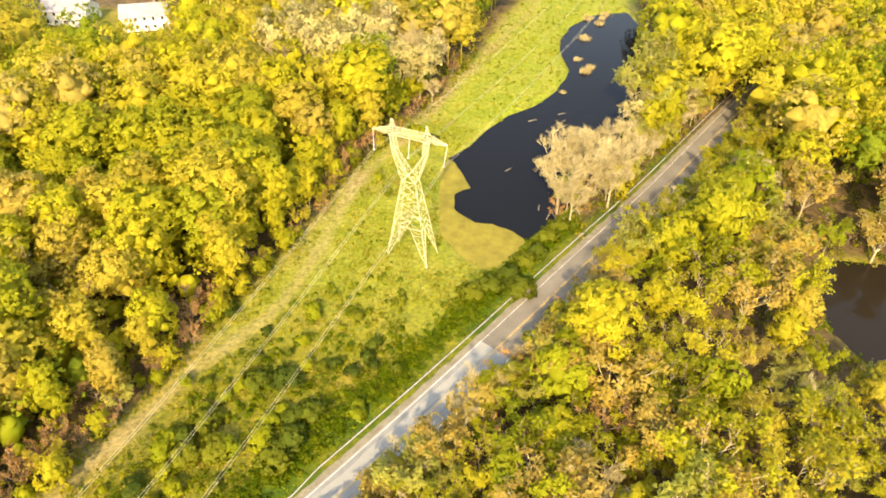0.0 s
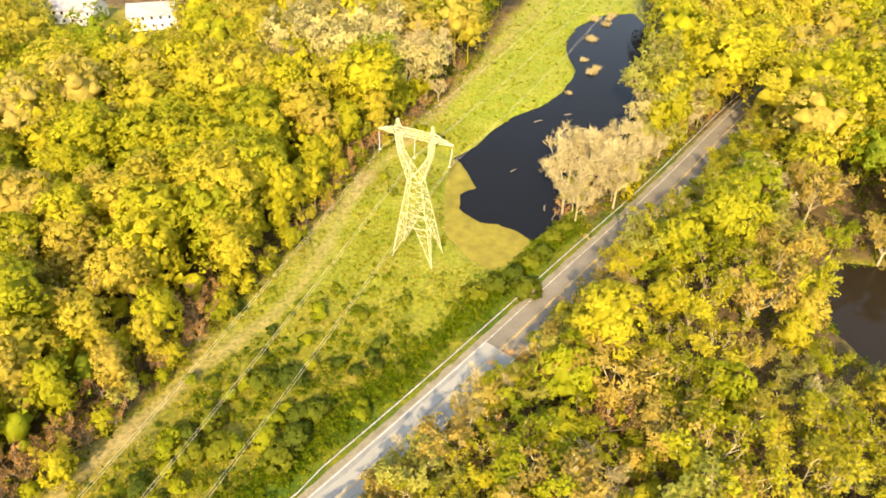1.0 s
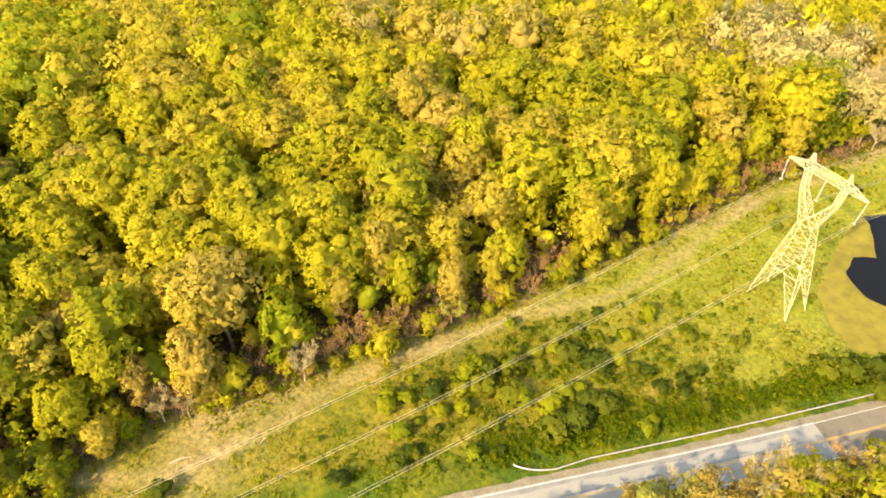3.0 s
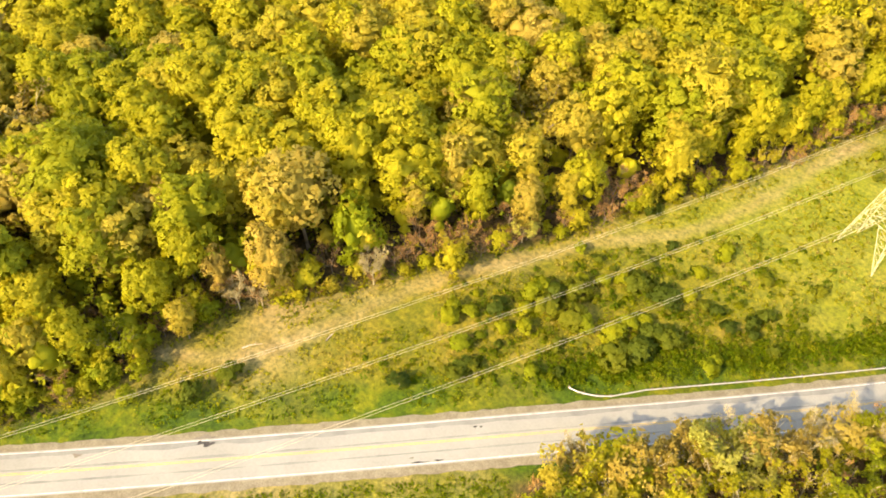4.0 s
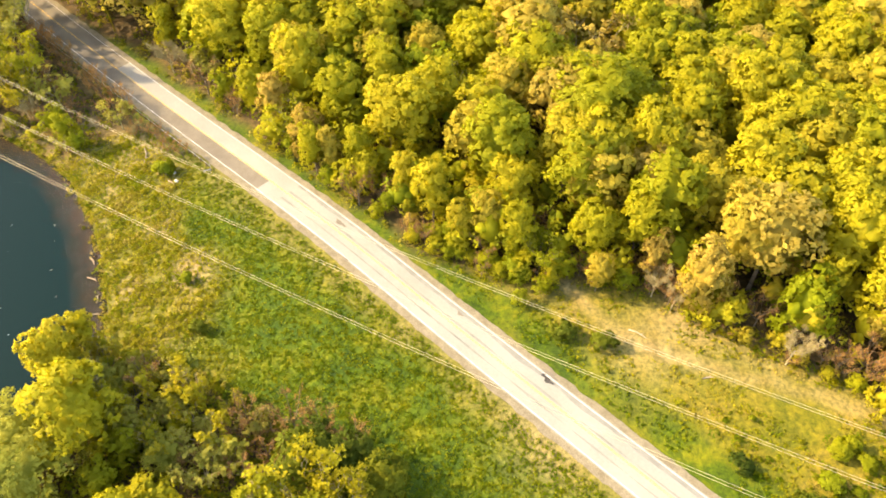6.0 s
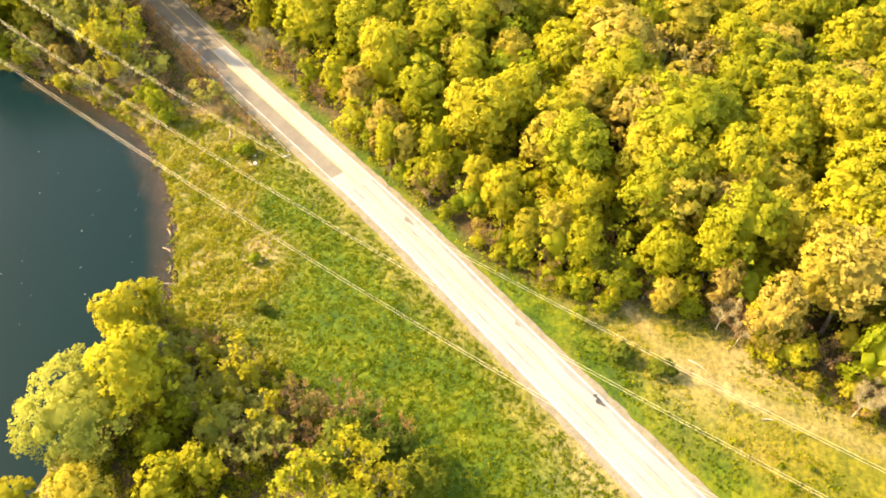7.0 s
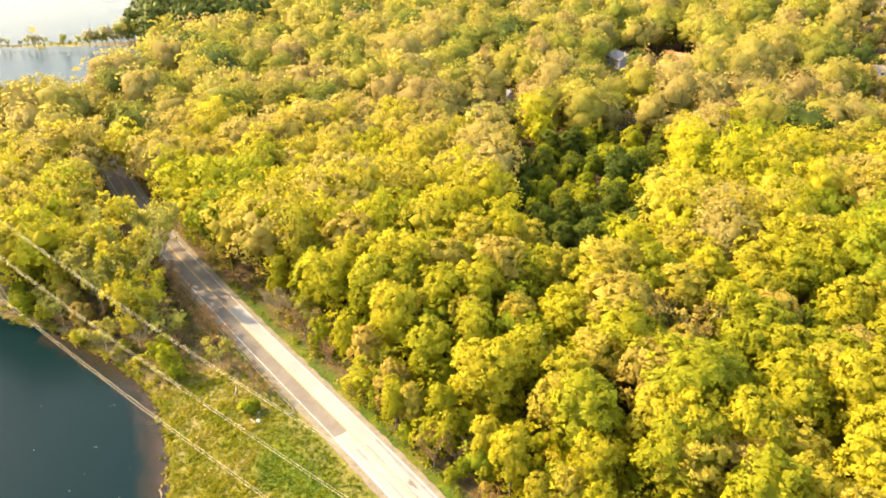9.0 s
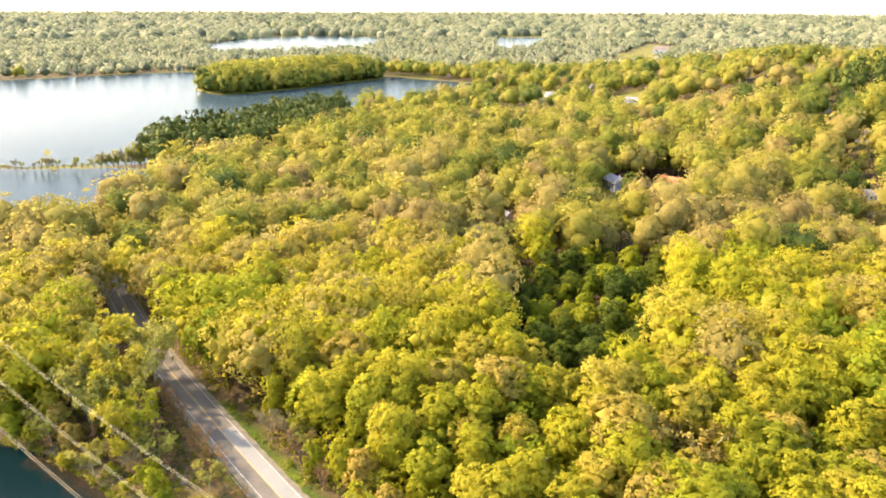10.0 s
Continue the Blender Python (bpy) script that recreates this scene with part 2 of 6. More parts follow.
ROAD_LINE = catmull(ROAD, 3.0)
NEAR_WATER = (POND, BOG, LAKE_A)
FAR_WATER = (LAKE_B, LAKE_C, LAKE_D, LAKE_E)


def height(x, y):
    """The lie of the land."""
    x, y = np.asarray(x, float), np.asarray(y, float)
    r = np.hypot(x, y)
    road = distance(ROAD_LINE, x, y)
    h = 0.25 * waves(x, y, 14) * smooth(7, 16, road) * smooth(2500, 300, r)
    h -= 0.25 * smooth(350, 500, r)
    for poly in NEAR_WATER:
        d = signed(poly, x, y)
        h = h * smooth(-1, 8, d) - 1.6 * smooth(2.0, -2.5, d)
    hill = np.exp(-(((x + 800) / 330) ** 2 + ((y - 210) / 130) ** 2)) * 42
    hill += np.exp(-(((x + 1500) / 600) ** 2 + ((y - 420) / 260) ** 2)) * 40
    ridge = smooth(2800, 5000, r) * (48 + 6 * waves(x, y, 700, 2.0))
    h = h + (hill + ridge) * smooth(150, 320, r)
    return np.where(road < 7, np.minimum(h, 0.0) * smooth(4.5, 7, road), h)


def mesh_object(name, verts, faces, mat, smooth_faces=False, tint=None, parent=None, normals=None):
    """One mesh object from arrays; all faces have the same number of corners."""
    me = bpy.data.meshes.new(name)
    verts, faces = np.asarray(verts, np.float32), np.asarray(faces, np.int32)
    k = faces.shape[1]
    me.vertices.add(len(verts))
    me.vertices.foreach_set("co", verts.ravel())
    me.loops.add(faces.size)
    me.loops.foreach_set("vertex_index", faces.ravel())
    me.polygons.add(len(faces))
    me.polygons.foreach_set("loop_start", np.arange(0, faces.size, k, dtype=np.int32))
    me.polygons.foreach_set("use_smooth", np.full(len(faces), smooth_faces or normals is not None))
    if tint is not None:
        me.attributes.new("tint", "FLOAT", "POINT").data.foreach_set("value", np.asarray(tint, np.float32))
    if normals is not None:
        me.attributes.new("custom_normal", "FLOAT_VECTOR", "POINT").data.foreach_set("vector", np.asarray(normals, np.float32).ravel())
    me.update(calc_edges=True)
    me.materials.append(mat)
    ob = new(name, me)
    ob.parent = parent
    return ob


def part(name, bm, mat, parent, label=""):
    me = bpy.data.meshes.new(name)
    bm.to_mesh(me)
    bm.free()
    me.materials.append(mat)
    ob = new(name, me)
    ob.parent = parent
    return tagged(ob, label) if label else ob


# ---------------------------------------------------------------- ground
def spaced(a, b, step, out_a, out_b):
    mid = list(np.arange(a, b + 0.1, step))
    lo, hi, s = [a], [b], step
    while lo[-1] > out_a:
        s *= 1.09
        lo.append(lo[-1] - s)
    s = step
    while hi[-1] < out_b:
        s *= 1.09
        hi.append(hi[-1] + s)
    return np.array(lo[:0:-1] + mid + hi[1:])


gx, gy = spaced(-170, 110, 2.0, -5200, 3200), spaced(-130, 290, 2.0, -4200, 4200)
X, Y = np.meshgrid(gx, gy)
Z = height(X, Y)
nx, ny = len(gx), len(gy)
idx = np.arange(nx * ny).reshape(ny, nx)
quads = np.stack([idx[:-1, :-1], idx[:-1, 1:], idx[1:, 1:], idx[1:, :-1]], -1).reshape(-1, 4)

m, tree, b = material("meadow_and_woodland_floor", 0.95)
woods = tree.nodes.new("ShaderNodeAttribute")
woods.attribute_name = "woods"
dirt = tree.nodes.new("ShaderNodeAttribute")
dirt.attribute_name = "dirt"
fresh = tree.nodes.new("ShaderNodeAttribute")
fresh.attribute_name = "fresh"
lush = tree.nodes.new("ShaderNodeAttribute")
lush.attribute_name = "lush"
rank = ramp(tree, noise_tex(tree, 0.11, 6, 0.68), [(0.28, (0.048, 0.064, 0.003)), (0.42, (0.095, 0.095, 0.006)), (0.55, (0.13, 0.113, 0.01)), (0.66, (0.165, 0.128, 0.024)), (0.78, (0.2, 0.15, 0.045))])
turf = ramp(tree, noise_tex(tree, 0.16, 6, 0.66), [(0.36, (0.018, 0.044, 0.001)), (0.5, (0.042, 0.072, 0.0014)), (0.64, (0.098, 0.108, 0.004))])
young = ramp(tree, noise_tex(tree, 0.13, 5, 0.62), [(0.34, (0.115, 0.148, 0.009)), (0.5, (0.145, 0.168, 0.014)), (0.66, (0.175, 0.178, 0.024))])
grass = mixed(tree, fresh.outputs["Fac"], mixed(tree, lush.outputs["Fac"], rank, turf), young)
litter = ramp(tree, noise_tex(tree, 0.4, 4, 0.6), [(0.3, (0.036, 0.027, 0.011)), (0.7, (0.105, 0.068, 0.026))])
soil = ramp(tree, noise_tex(tree, 0.3, 4, 0.6), [(0.3, (0.15, 0.112, 0.042)), (0.7, (0.25, 0.2, 0.095))])
col = mixed(tree, dirt.outputs["Fac"], mixed(tree, woods.outputs["Fac"], grass, litter), soil)
grain = ramp(tree, noise_tex(tree, 1.1, 5, 0.75), [(0.36, (0.52, 0.6, 0.5)), (0.5, (1.0, 1.0, 1.0)), (0.64, (1.45, 1.36, 1.3))])
tree.links.new(mixed(tree, 1.0, col, grain, "MULTIPLY"), b.inputs["Base Color"])
bump(tree, b, noise_tex(tree, 1.1, 5, 0.75), 0.7, 0.3)
GROUND_MAT = m


def openness(x, y):
    """How far a place lies from meadow, lawn, road and water: above 0 is woodland."""
    d = np.minimum(signed(FIELD, x, y), signed(LAWN, x, y))
    d = np.minimum(d, distance(ROAD_LINE, x, y) - 7.5 + 5.5 * smooth(175, 215, np.hypot(x, y)))
    for poly in (*NEAR_WATER, *FAR_WATER):
        s = signed(poly, x, y)
        if poly is LAKE_C:
            s = np.maximum(s, -signed(ISLE, x, y))
        d = np.minimum(d, s)
    d = np.minimum(d, signed(FAR_MEADOW, x, y))
    return d


def clearing(x, y):
    """1 on the yards and fields of the plain, 0 in its woods."""
    r = np.hypot(x, y)
    return smooth(0.36, 0.44, waves(x, y, 62, 3.1) + 0.12 + 0.45 * waves(x, y, 24, 1.9)) * smooth(620, 700, r) * smooth(4200, 3600, r)


HOUSE_SPOTS = [(-132, 250, 20), (-104, 246, 20), (-118, 250, 18), (-128, 236, 15), (-102, 232, 14), (-436, 17, 20), (-418, 16, 15), (-447, 49, 14), (-434, 48, 12),
               (-369, 31, 9), (-356, 59, 11), (-340, 56, 5), (-352, 30, 7), (-814, 39, 26), (-785, 38, 22), (-1224, 190, 30), (-1190, 184, 25), (-1179, 323, 28), (-1150, 315, 25),
               (-602, 177, 15), (-580, 170, 9), (-530, 177, 15), (-510, 170, 9), (-413, 149, 12), (-398, 144, 7), (-914, -54, 26), (-885, -52, 22), (-354, -41, 10), (-343, -40, 9)]
PINE_LINE = [(-452, -298), (-500, -296), (-560, -276), (-612, -258), (-662, -238)]
TRACK = [(-85, 18), (-72, 30), (-62, 62), (-55, 74), (-45.5, 91), (-34, 106), (-27.5, 124.6), (-20, 156), (-9, 176), (8, 215), (24, 246), (37, 276), (45, 300)]
TRACK_LINE = catmull(TRACK, 4)
open_d = openness(X, Y) + 1.5 * waves(X, Y, 6, 1.0)
wood_mask = smooth(-2.0, 2.5, open_d)
for hx, hy, hr in HOUSE_SPOTS:
    wood_mask *= smooth(hr - 6, hr, np.hypot(X - hx, Y - hy))
wood_mask *= 1 - clearing(X, Y)
wood_mask = np.where(X < -850, wood_mask * smooth(6, 34, signed(LAKE_C, X, Y)), wood_mask)
td = distance(TRACK_LINE, X, Y)
near_here = np.hypot(X, Y) < 300
dirt_mask = 0.5 * smooth(2.0, 0.4, td + 0.5 * waves(X, Y, 9, 3.0)) + 0.13 * smooth(7, 2, np.abs(td - 1)) * smooth(0.0, 0.6, waves(X, Y, 11, 5.0))
dirt_mask += 0.5 * np.exp(-((X + 72) ** 2 + (Y - 29) ** 2) / 60.0) + 0.4 * np.exp(-((X + 75) ** 2 + (Y - 37) ** 2) / 40.0)
dirt_mask += 0.38 * smooth(5, 0, np.abs(open_d + 1.5)) * smooth(-0.5, 0.4, waves(X, Y, 8, 7.0)) * near_here * (signed(FIELD, X, Y) < 4) * (distance(ROAD_LINE, X, Y) > 12)
shore = signed(LAKE_A, X, Y)
dirt_mask += 0.4 * smooth(2.4, 0.8, np.abs(shore - 0.5)) * (0.6 + 0.4 * waves(X, Y, 3, 2))
bank = smooth(24, 14, shore + 5 * waves(X, Y, 9, 6.0)) * smooth(0, 2, shore) * (X < -60)
dirt_mask += 0.9 * np.exp(-((X - -84.8) ** 2 + (Y - -53.0) ** 2) / 14.0) + 0.75 * np.exp(-((X - -119.6) ** 2 + (Y - -74.8) ** 2) / 40.0)
dirt_mask += bank * (0.12 + 0.6 * smooth(0.05, 0.6, waves(X, Y, 5, 2.2)) * smooth(-60, -80, X))
rd = distance(ROAD_LINE, X, Y)
verge = smooth(12.5, 6.5, rd + 2.0 * waves(X, Y, 7, 1.7)) * smooth(2, -2, signed(LAWN, X, Y))
dirt_mask += 0.32 * verge * (0.7 + 0.5 * waves(X, Y, 3.5, 6.1))
dirt_mask += 0.45 * np.exp(-((X + 53) ** 2 + (Y - 12) ** 2) / 50.0) * smooth(2, -2, signed(LAWN, X, Y))
lush_mask = np.maximum(smooth(3, -3, signed(LAWN, X, Y)), smooth(16, 9, rd) * (1 - 0.5 * smooth(0, 0.6, waves(X, Y, 10, 4))))
lush_mask *= (1 - 0.8 * bank) * (1 - 0.6 * verge)
fresh_mask = np.clip(0.7 * smooth(70, 135, Y) + 0.3 * smooth(165, 190, Y), 0, 1) * smooth(3, -3, signed(FIELD, X, Y)) * smooth(8, 14, rd)
ground = mesh_object("ground", np.stack([X, Y, Z], -1).reshape(-1, 3), quads, GROUND_MAT, True)
for key, mask in (("woods", wood_mask), ("dirt", np.clip(dirt_mask, 0, 1)), ("lush", lush_mask), ("fresh", fresh_mask)):
    ground.data.attributes.new(key, "FLOAT", "POINT").data.foreach_set("value", mask.ravel().astype(np.float32))
tagged(ground, "rough spring meadow and brown woodland floor", "ground", kind="structure")


def sheet(name, poly, z, mat, label, wobble=0.8, step=3.0, kind="structure", category="water"):
    line = catmull(poly, step, True)
    line = line + np.stack([waves(line[:, 0], line[:, 1], 2.5, 1.0), waves(line[:, 0], line[:, 1], 2.0, 4.0)], 1) * wobble
    bm = bmesh.new()
    bm.faces.new([bm.verts.new((px, py, z)) for px, py in line])
    bmesh.ops.recalc_face_normals(bm, faces=bm.faces)
    for f in bm.faces:
        if f.normal.z < 0:
            f.normal_flip()
    me = bpy.data.meshes.new(name)
    bm.to_mesh(me)
    bm.free()
    me.materials.append(mat)
    return tagged(new(name, me), label, category, kind=kind)


def grown(poly, by):
    q = np.array(poly, float)
    c = q.mean(0)
    return [tuple(c + (v - c) * (1 + by / np.linalg.norm(v - c))) for v in q]


sheet("water_pond", grown(POND, 3), -0.55, WATER, "dark still pond water beside the meadow", 0.2)
sheet("water_bog", grown(BOG, 3), -0.55, WATER_BROWN, "brown shallow bog water among the trees", 0.2)
sheet("water_lake", grown(LAKE_A, 4), -0.55, WATER_BLUE, "dark blue-grey lake water by the lawn", 0.2)
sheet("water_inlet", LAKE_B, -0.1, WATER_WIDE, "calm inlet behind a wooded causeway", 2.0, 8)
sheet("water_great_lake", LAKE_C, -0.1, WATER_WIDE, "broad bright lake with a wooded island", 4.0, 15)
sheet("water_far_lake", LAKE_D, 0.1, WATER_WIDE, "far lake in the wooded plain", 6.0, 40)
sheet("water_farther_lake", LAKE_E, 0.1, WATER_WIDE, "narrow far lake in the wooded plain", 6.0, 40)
isle_line = catmull(ISLE, 12, True)
bm = bmesh.new()
low = [bm.verts.new((px, py, -0.4)) for px, py in isle_line]
top = [bm.verts.new((*(np.mean(isle_line, 0) + (q - np.mean(isle_line, 0)) * 0.97), 0.8)) for q in isle_line]
for i in range(len(low)):
    bm.faces.new((low[i - 1], low[i], top[i], top[i - 1]))
bm.faces.new(top)
bmesh.ops.recalc_face_normals(bm, faces=bm.faces)
tagged(part("ground_island", bm, GROUND_MAT, None), "low wooded island in the lake", "island", kind="structure")
tagged(sheet("algae_scum", ALGAE, -0.53, SCUM, "mustard-brown algae scum on the pond", 0.5, 1.5, "stuff", "algae"))


# ---------------------------------------------------------------- road
def ribbon(name, line, left, right, z, mat, parent=None, thick=0.0):
    """A strip along a line, from left to right of it; with thickness its sides go down."""
    line = np.asarray(line)
    d = np.gradient(line, axis=0)
    d /= np.linalg.norm(d, axis=1, keepdims=True)
    n = np.stack([-d[:, 1], d[:, 0]], 1)
    left, right = np.broadcast_to(left, len(line))[:, None], np.broadcast_to(right, len(line))[:, None]
    a, b_ = line + n * left, line + n * right
    rows = [np.c_[a, np.full(len(a), z - thick)], np.c_[a, np.full(len(a), z)], np.c_[b_, np.full(len(a), z)], np.c_[b_, np.full(len(a), z - thick)]]
    if not thick:
        rows = rows[1:3]
    v = np.stack(rows, 1).reshape(-1, 3)
    k = len(rows)
    f = [(i * k + j + 1, i * k + j, (i + 1) * k + j, (i + 1) * k + j + 1) for i in range(len(line) - 1) for j in range(k - 1)]
    return mesh_object(name, v, f, mat, False, None, parent)


def stretch(line, p, q):
    """The piece of a line between the places nearest to p and q."""
    i, j = (int(np.argmin(np.hypot(*(line - np.array(w)).T))) for w in (p, q))
    return line[min(i, j):max(i, j) + 1]


def beside(line, off):
    d = np.gradient(line, axis=0)
    d /= np.linalg.norm(d, axis=1, keepdims=True)
    return line + np.stack([-d[:, 1], d[:, 0]], 1) * off


FINE_ROAD = catmull(ROAD, 1.0)
road = ribbon("road", ROAD_LINE, 3.75, -3.75, 0.12, ROAD_PALE, None, 0.3)
tagged(road, "sun-bleached two-lane asphalt road with worn paint", "road", kind="structure")
wob = waves(FINE_ROAD[:, 0], FINE_ROAD[:, 1], 2.2, 2.0) * 0.22 + waves(FINE_ROAD[:, 0], FINE_ROAD[:, 1], 0.9, 5.0) * 0.12
ribbon("shoulder", FINE_ROAD, 5.0 + wob, 3.7, 0.09, GRAVEL, road)
ribbon("shoulder", FINE_ROAD, -3.7, -5.2 + wob, 0.09, GRAVEL, road)
ribbon("newer_lane", stretch(ROAD_LINE, (-300, -241), (-111, -44)), -0.1, -3.72, 0.126, ROAD_DARK, road)
ribbon("newer_lane", stretch(ROAD_LINE, (-300, -241), (-150, -90)), 3.72, -0.1, 0.126, ROAD_DARK, road)
ribbon("newer_lane", stretch(ROAD_LINE, (12, 97), (260, 380)), 3.72, -3.72, 0.126, ROAD_DARK, road)
worn = stretch(FINE_ROAD, (-107, -39), (9, 93))
sway = waves(worn[:, 0], worn[:, 1], 5.0, 1.0) * 0.28 + waves(worn[:, 0], worn[:, 1], 1.3, 2.0) * 0.1
ribbon("worn_strip", worn, 3.3 + 0 * sway, 2.6 + sway, 0.123, ROAD_WORN, road)
ribbon("worn_strip", worn, 0.75 + sway * 0.6, 0.5 - sway * 0.4, 0.123, ROAD_WORN, road)
ribbon("worn_strip", worn, -1.45 + sway * 0.5, -1.7 - sway * 0.5, 0.123, ROAD_WORN, road)
for off, w, mat, nm in ((3.45, 0.09, WHITE_LINE, "edge_line"), (-3.45, 0.12, WHITE_LINE, "edge_line"), (0.13, 0.09, YELLOW_LINE, "centre_line"), (-0.13, 0.09, YELLOW_LINE, "centre_line")):
    ribbon(nm, ROAD_LINE, off + w / 2, off - w / 2, 0.133, mat, road)


shore_line = stretch(catmull(LAKE_A, 1.5, True), (-131, -130), (-66, -64))
wob = waves(shore_line[:, 0], shore_line[:, 1], 3.0, 3.0) * 0.9 + waves(shore_line[:, 0], shore_line[:, 1], 1.2, 1.0) * 0.4
m, tree, b = material("silty_shallows", 0.25)
b.inputs["Base Color"].default_value = (0.055, 0.033, 0.014, 1)
depth = tree.nodes.new("ShaderNodeAttribute")
depth.attribute_name = "tint"
cloud = ramp(tree, noise_tex(tree, 0.5, 5, 0.7), [(0.3, (0.25, 0.25, 0.25)), (0.7, (1.0, 1.0, 1.0))])
thin = mixed(tree, 1.0, depth.outputs["Color"], cloud, "MULTIPLY")
clear = tree.nodes.new("ShaderNodeBsdfTransparent")
mix = tree.nodes.new("ShaderNodeMixShader")
tree.links.new(thin, mix.inputs[0])
tree.links.new(clear.outputs[0], mix.inputs[1])
tree.links.new(b.outputs[0], mix.inputs[2])
tree.links.new(mix.outputs[0], tree.nodes["Material Output"].inputs["Surface"])
shallows = ribbon("water_shallows", shore_line, 0.6 + 0 * wob, -6.5 + wob, -0.535, m)
shallows.data.attributes.new("tint", "FLOAT", "POINT").data.foreach_set("value", np.tile(np.array((0.95, 0.0), np.float32), len(shore_line)))
tagged(shallows, "brown silty shallow water along the lake's edge", "water", kind="structure")


def tar_patch(x, y, long, wide, mat, seed):
    """A ragged blot of tar, with its long side along the road."""
    i = int(np.argmin(np.hypot(*(FINE_ROAD - np.array((x, y))).T)))
    d = FINE_ROAD[i + 1] - FINE_ROAD[i - 1]
    d /= np.linalg.norm(d)
    rr = np.random.default_rng(seed)
    g = np.linspace(0, 2 * math.pi, 18, endpoint=False)
    k = 1 + 0.3 * np.sin(3 * g + seed) + rr.normal(0, 0.16, 18)
    p = np.array((x, y)) + np.outer(np.cos(g) * k * long / 2, d) + np.outer(np.sin(g) * k * wide / 2, (-d[1], d[0]))
    bm = bmesh.new()
    bm.faces.new([bm.verts.new((*q, 0.14)) for q in p])
    part("tar_patch", bm, mat, road)


tar_patch(-64.3, 13.5, 1.7, 0.9, TAR, 1)
tar_patch(-65.3, 12.8, 1.0, 0.6, TAR, 2)
tar_patch(-65.6, 13.9, 2.8, 0.8, ROAD_DARK, 3)
for x, y, long, wide, mat in ((-38.1, 34.2, 2.2, 0.3, TAR), (-36.1, 36.6, 1.3, 0.28, TAR), (-35.9, 44.7, 0.7, 0.35, TAR), (-35.2, 45.4, 0.5, 0.3, TAR), (-39.4, 34.0, 0.6, 0.25, ROAD_DARK),
                              (-77.4, -1.6, 1.5, 0.6, ROAD_DARK), (-98.9, -26.4, 2.8, 0.9, ROAD_DARK), (-89.7, -24.3, 3.2, 0.5, ROAD_DARK)):
    tar_patch(x, y, long, wide, mat, int(abs(x * 7)))


def tube(points, radii, sides=5):
    """Vertices and quads of a tapering tube through the points."""
    p, v, f = np.asarray(points, float), [], []
    d = np.gradient(p, axis=0)
    for i, (q, t, r) in enumerate(zip(p, d, radii)):
        t = t / (np.linalg.norm(t) + 1e-9)
        u = np.cross(t, (0.31, 0.95, 0.05) if abs(t[2]) > 0.7 else (0, 0, 1.0))
        u /= np.linalg.norm(u)
        w = np.cross(t, u)
        for k in range(sides):
            g = 2 * math.pi * k / sides
            v.append(q + r * (u * math.cos(g) + w * math.sin(g)))
        if i:
            o = (i - 1) * sides
            f += [(o + k, o + (k + 1) % sides, o + sides + (k + 1) % sides, o + sides + k) for k in range(sides)]
    return np.array(v), np.array(f)


def joined(pieces):
    v, f, o = [], [], 0
    for a, b_ in pieces:
        v.append(a)
        f.append(b_ + o)
        o += len(a)
    return np.concatenate(v), np.concatenate(f)


def empty_thing(name, x, y, z, label, category, group=""):
    ob = new(name)
    ob.location = (x, y, z)
    return tagged(ob, label, category, group)


# ---------------------------------------------------------------- trees
rng = np.random.default_rng(7)


def leaf_triangles(centres, outward, size, spread, r):
    """One leaf triangle near each centre, facing roughly outward."""
    n = len(centres)
    c = centres + r.normal(0, 1, (n, 3)) * spread
    nrm = outward + r.normal(0, 0.75, (n, 3))
    nrm /= np.linalg.norm(nrm, axis=1, keepdims=True) + 1e-9
    ref = r.normal(0, 1, (n, 3))
    u = np.cross(nrm, ref)
    u /= np.linalg.norm(u, axis=1, keepdims=True) + 1e-9
    w = np.cross(nrm, u)
    s = (size * r.uniform(0.65, 1.35, n))[:, None]
    v = np.stack([c + u * s, c - u * s * 0.5 + w * s * 0.8, c - u * s * 0.5 - w * s * 0.8], 1)
    flip = np.einsum("ij,ij->i", np.cross(v[:, 1] - v[:, 0], v[:, 2] - v[:, 0]), outward) < 0
    v[flip] = v[flip][:, ::-1]
    soft = outward * 0.9 + nrm * np.where(np.einsum("ij,ij->i", nrm, outward) < 0, -0.26, 0.26)[:, None]
    soft /= np.linalg.norm(soft, axis=1, keepdims=True) + 1e-9
    return v.reshape(-1, 3), np.repeat(soft, 3, 0)


def ball(level):
    """Unit ball of 20 or 80 triangles."""
    bm = bmesh.new()
    bmesh.ops.create_icosphere(bm, subdivisions=level, radius=1.0)
    v, f = np.array([q.co for q in bm.verts]), np.array([[q.index for q in face.verts] for face in bm.faces])
    bm.free()
    return v, f


OCTAHEDRON = np.array([(1, 0, 0), (-1, 0, 0), (0, 1, 0), (0, -1, 0), (0, 0, 1), (0, 0, -1)], float)
BALLS = {0: (OCTAHEDRON * 1.15, np.array([(0, 2, 4), (2, 1, 4), (1, 3, 4), (3, 0, 4), (2, 0, 5), (1, 2, 5), (3, 1, 5), (0, 3, 5)])), 1: ball(1), 2: ball(2)}


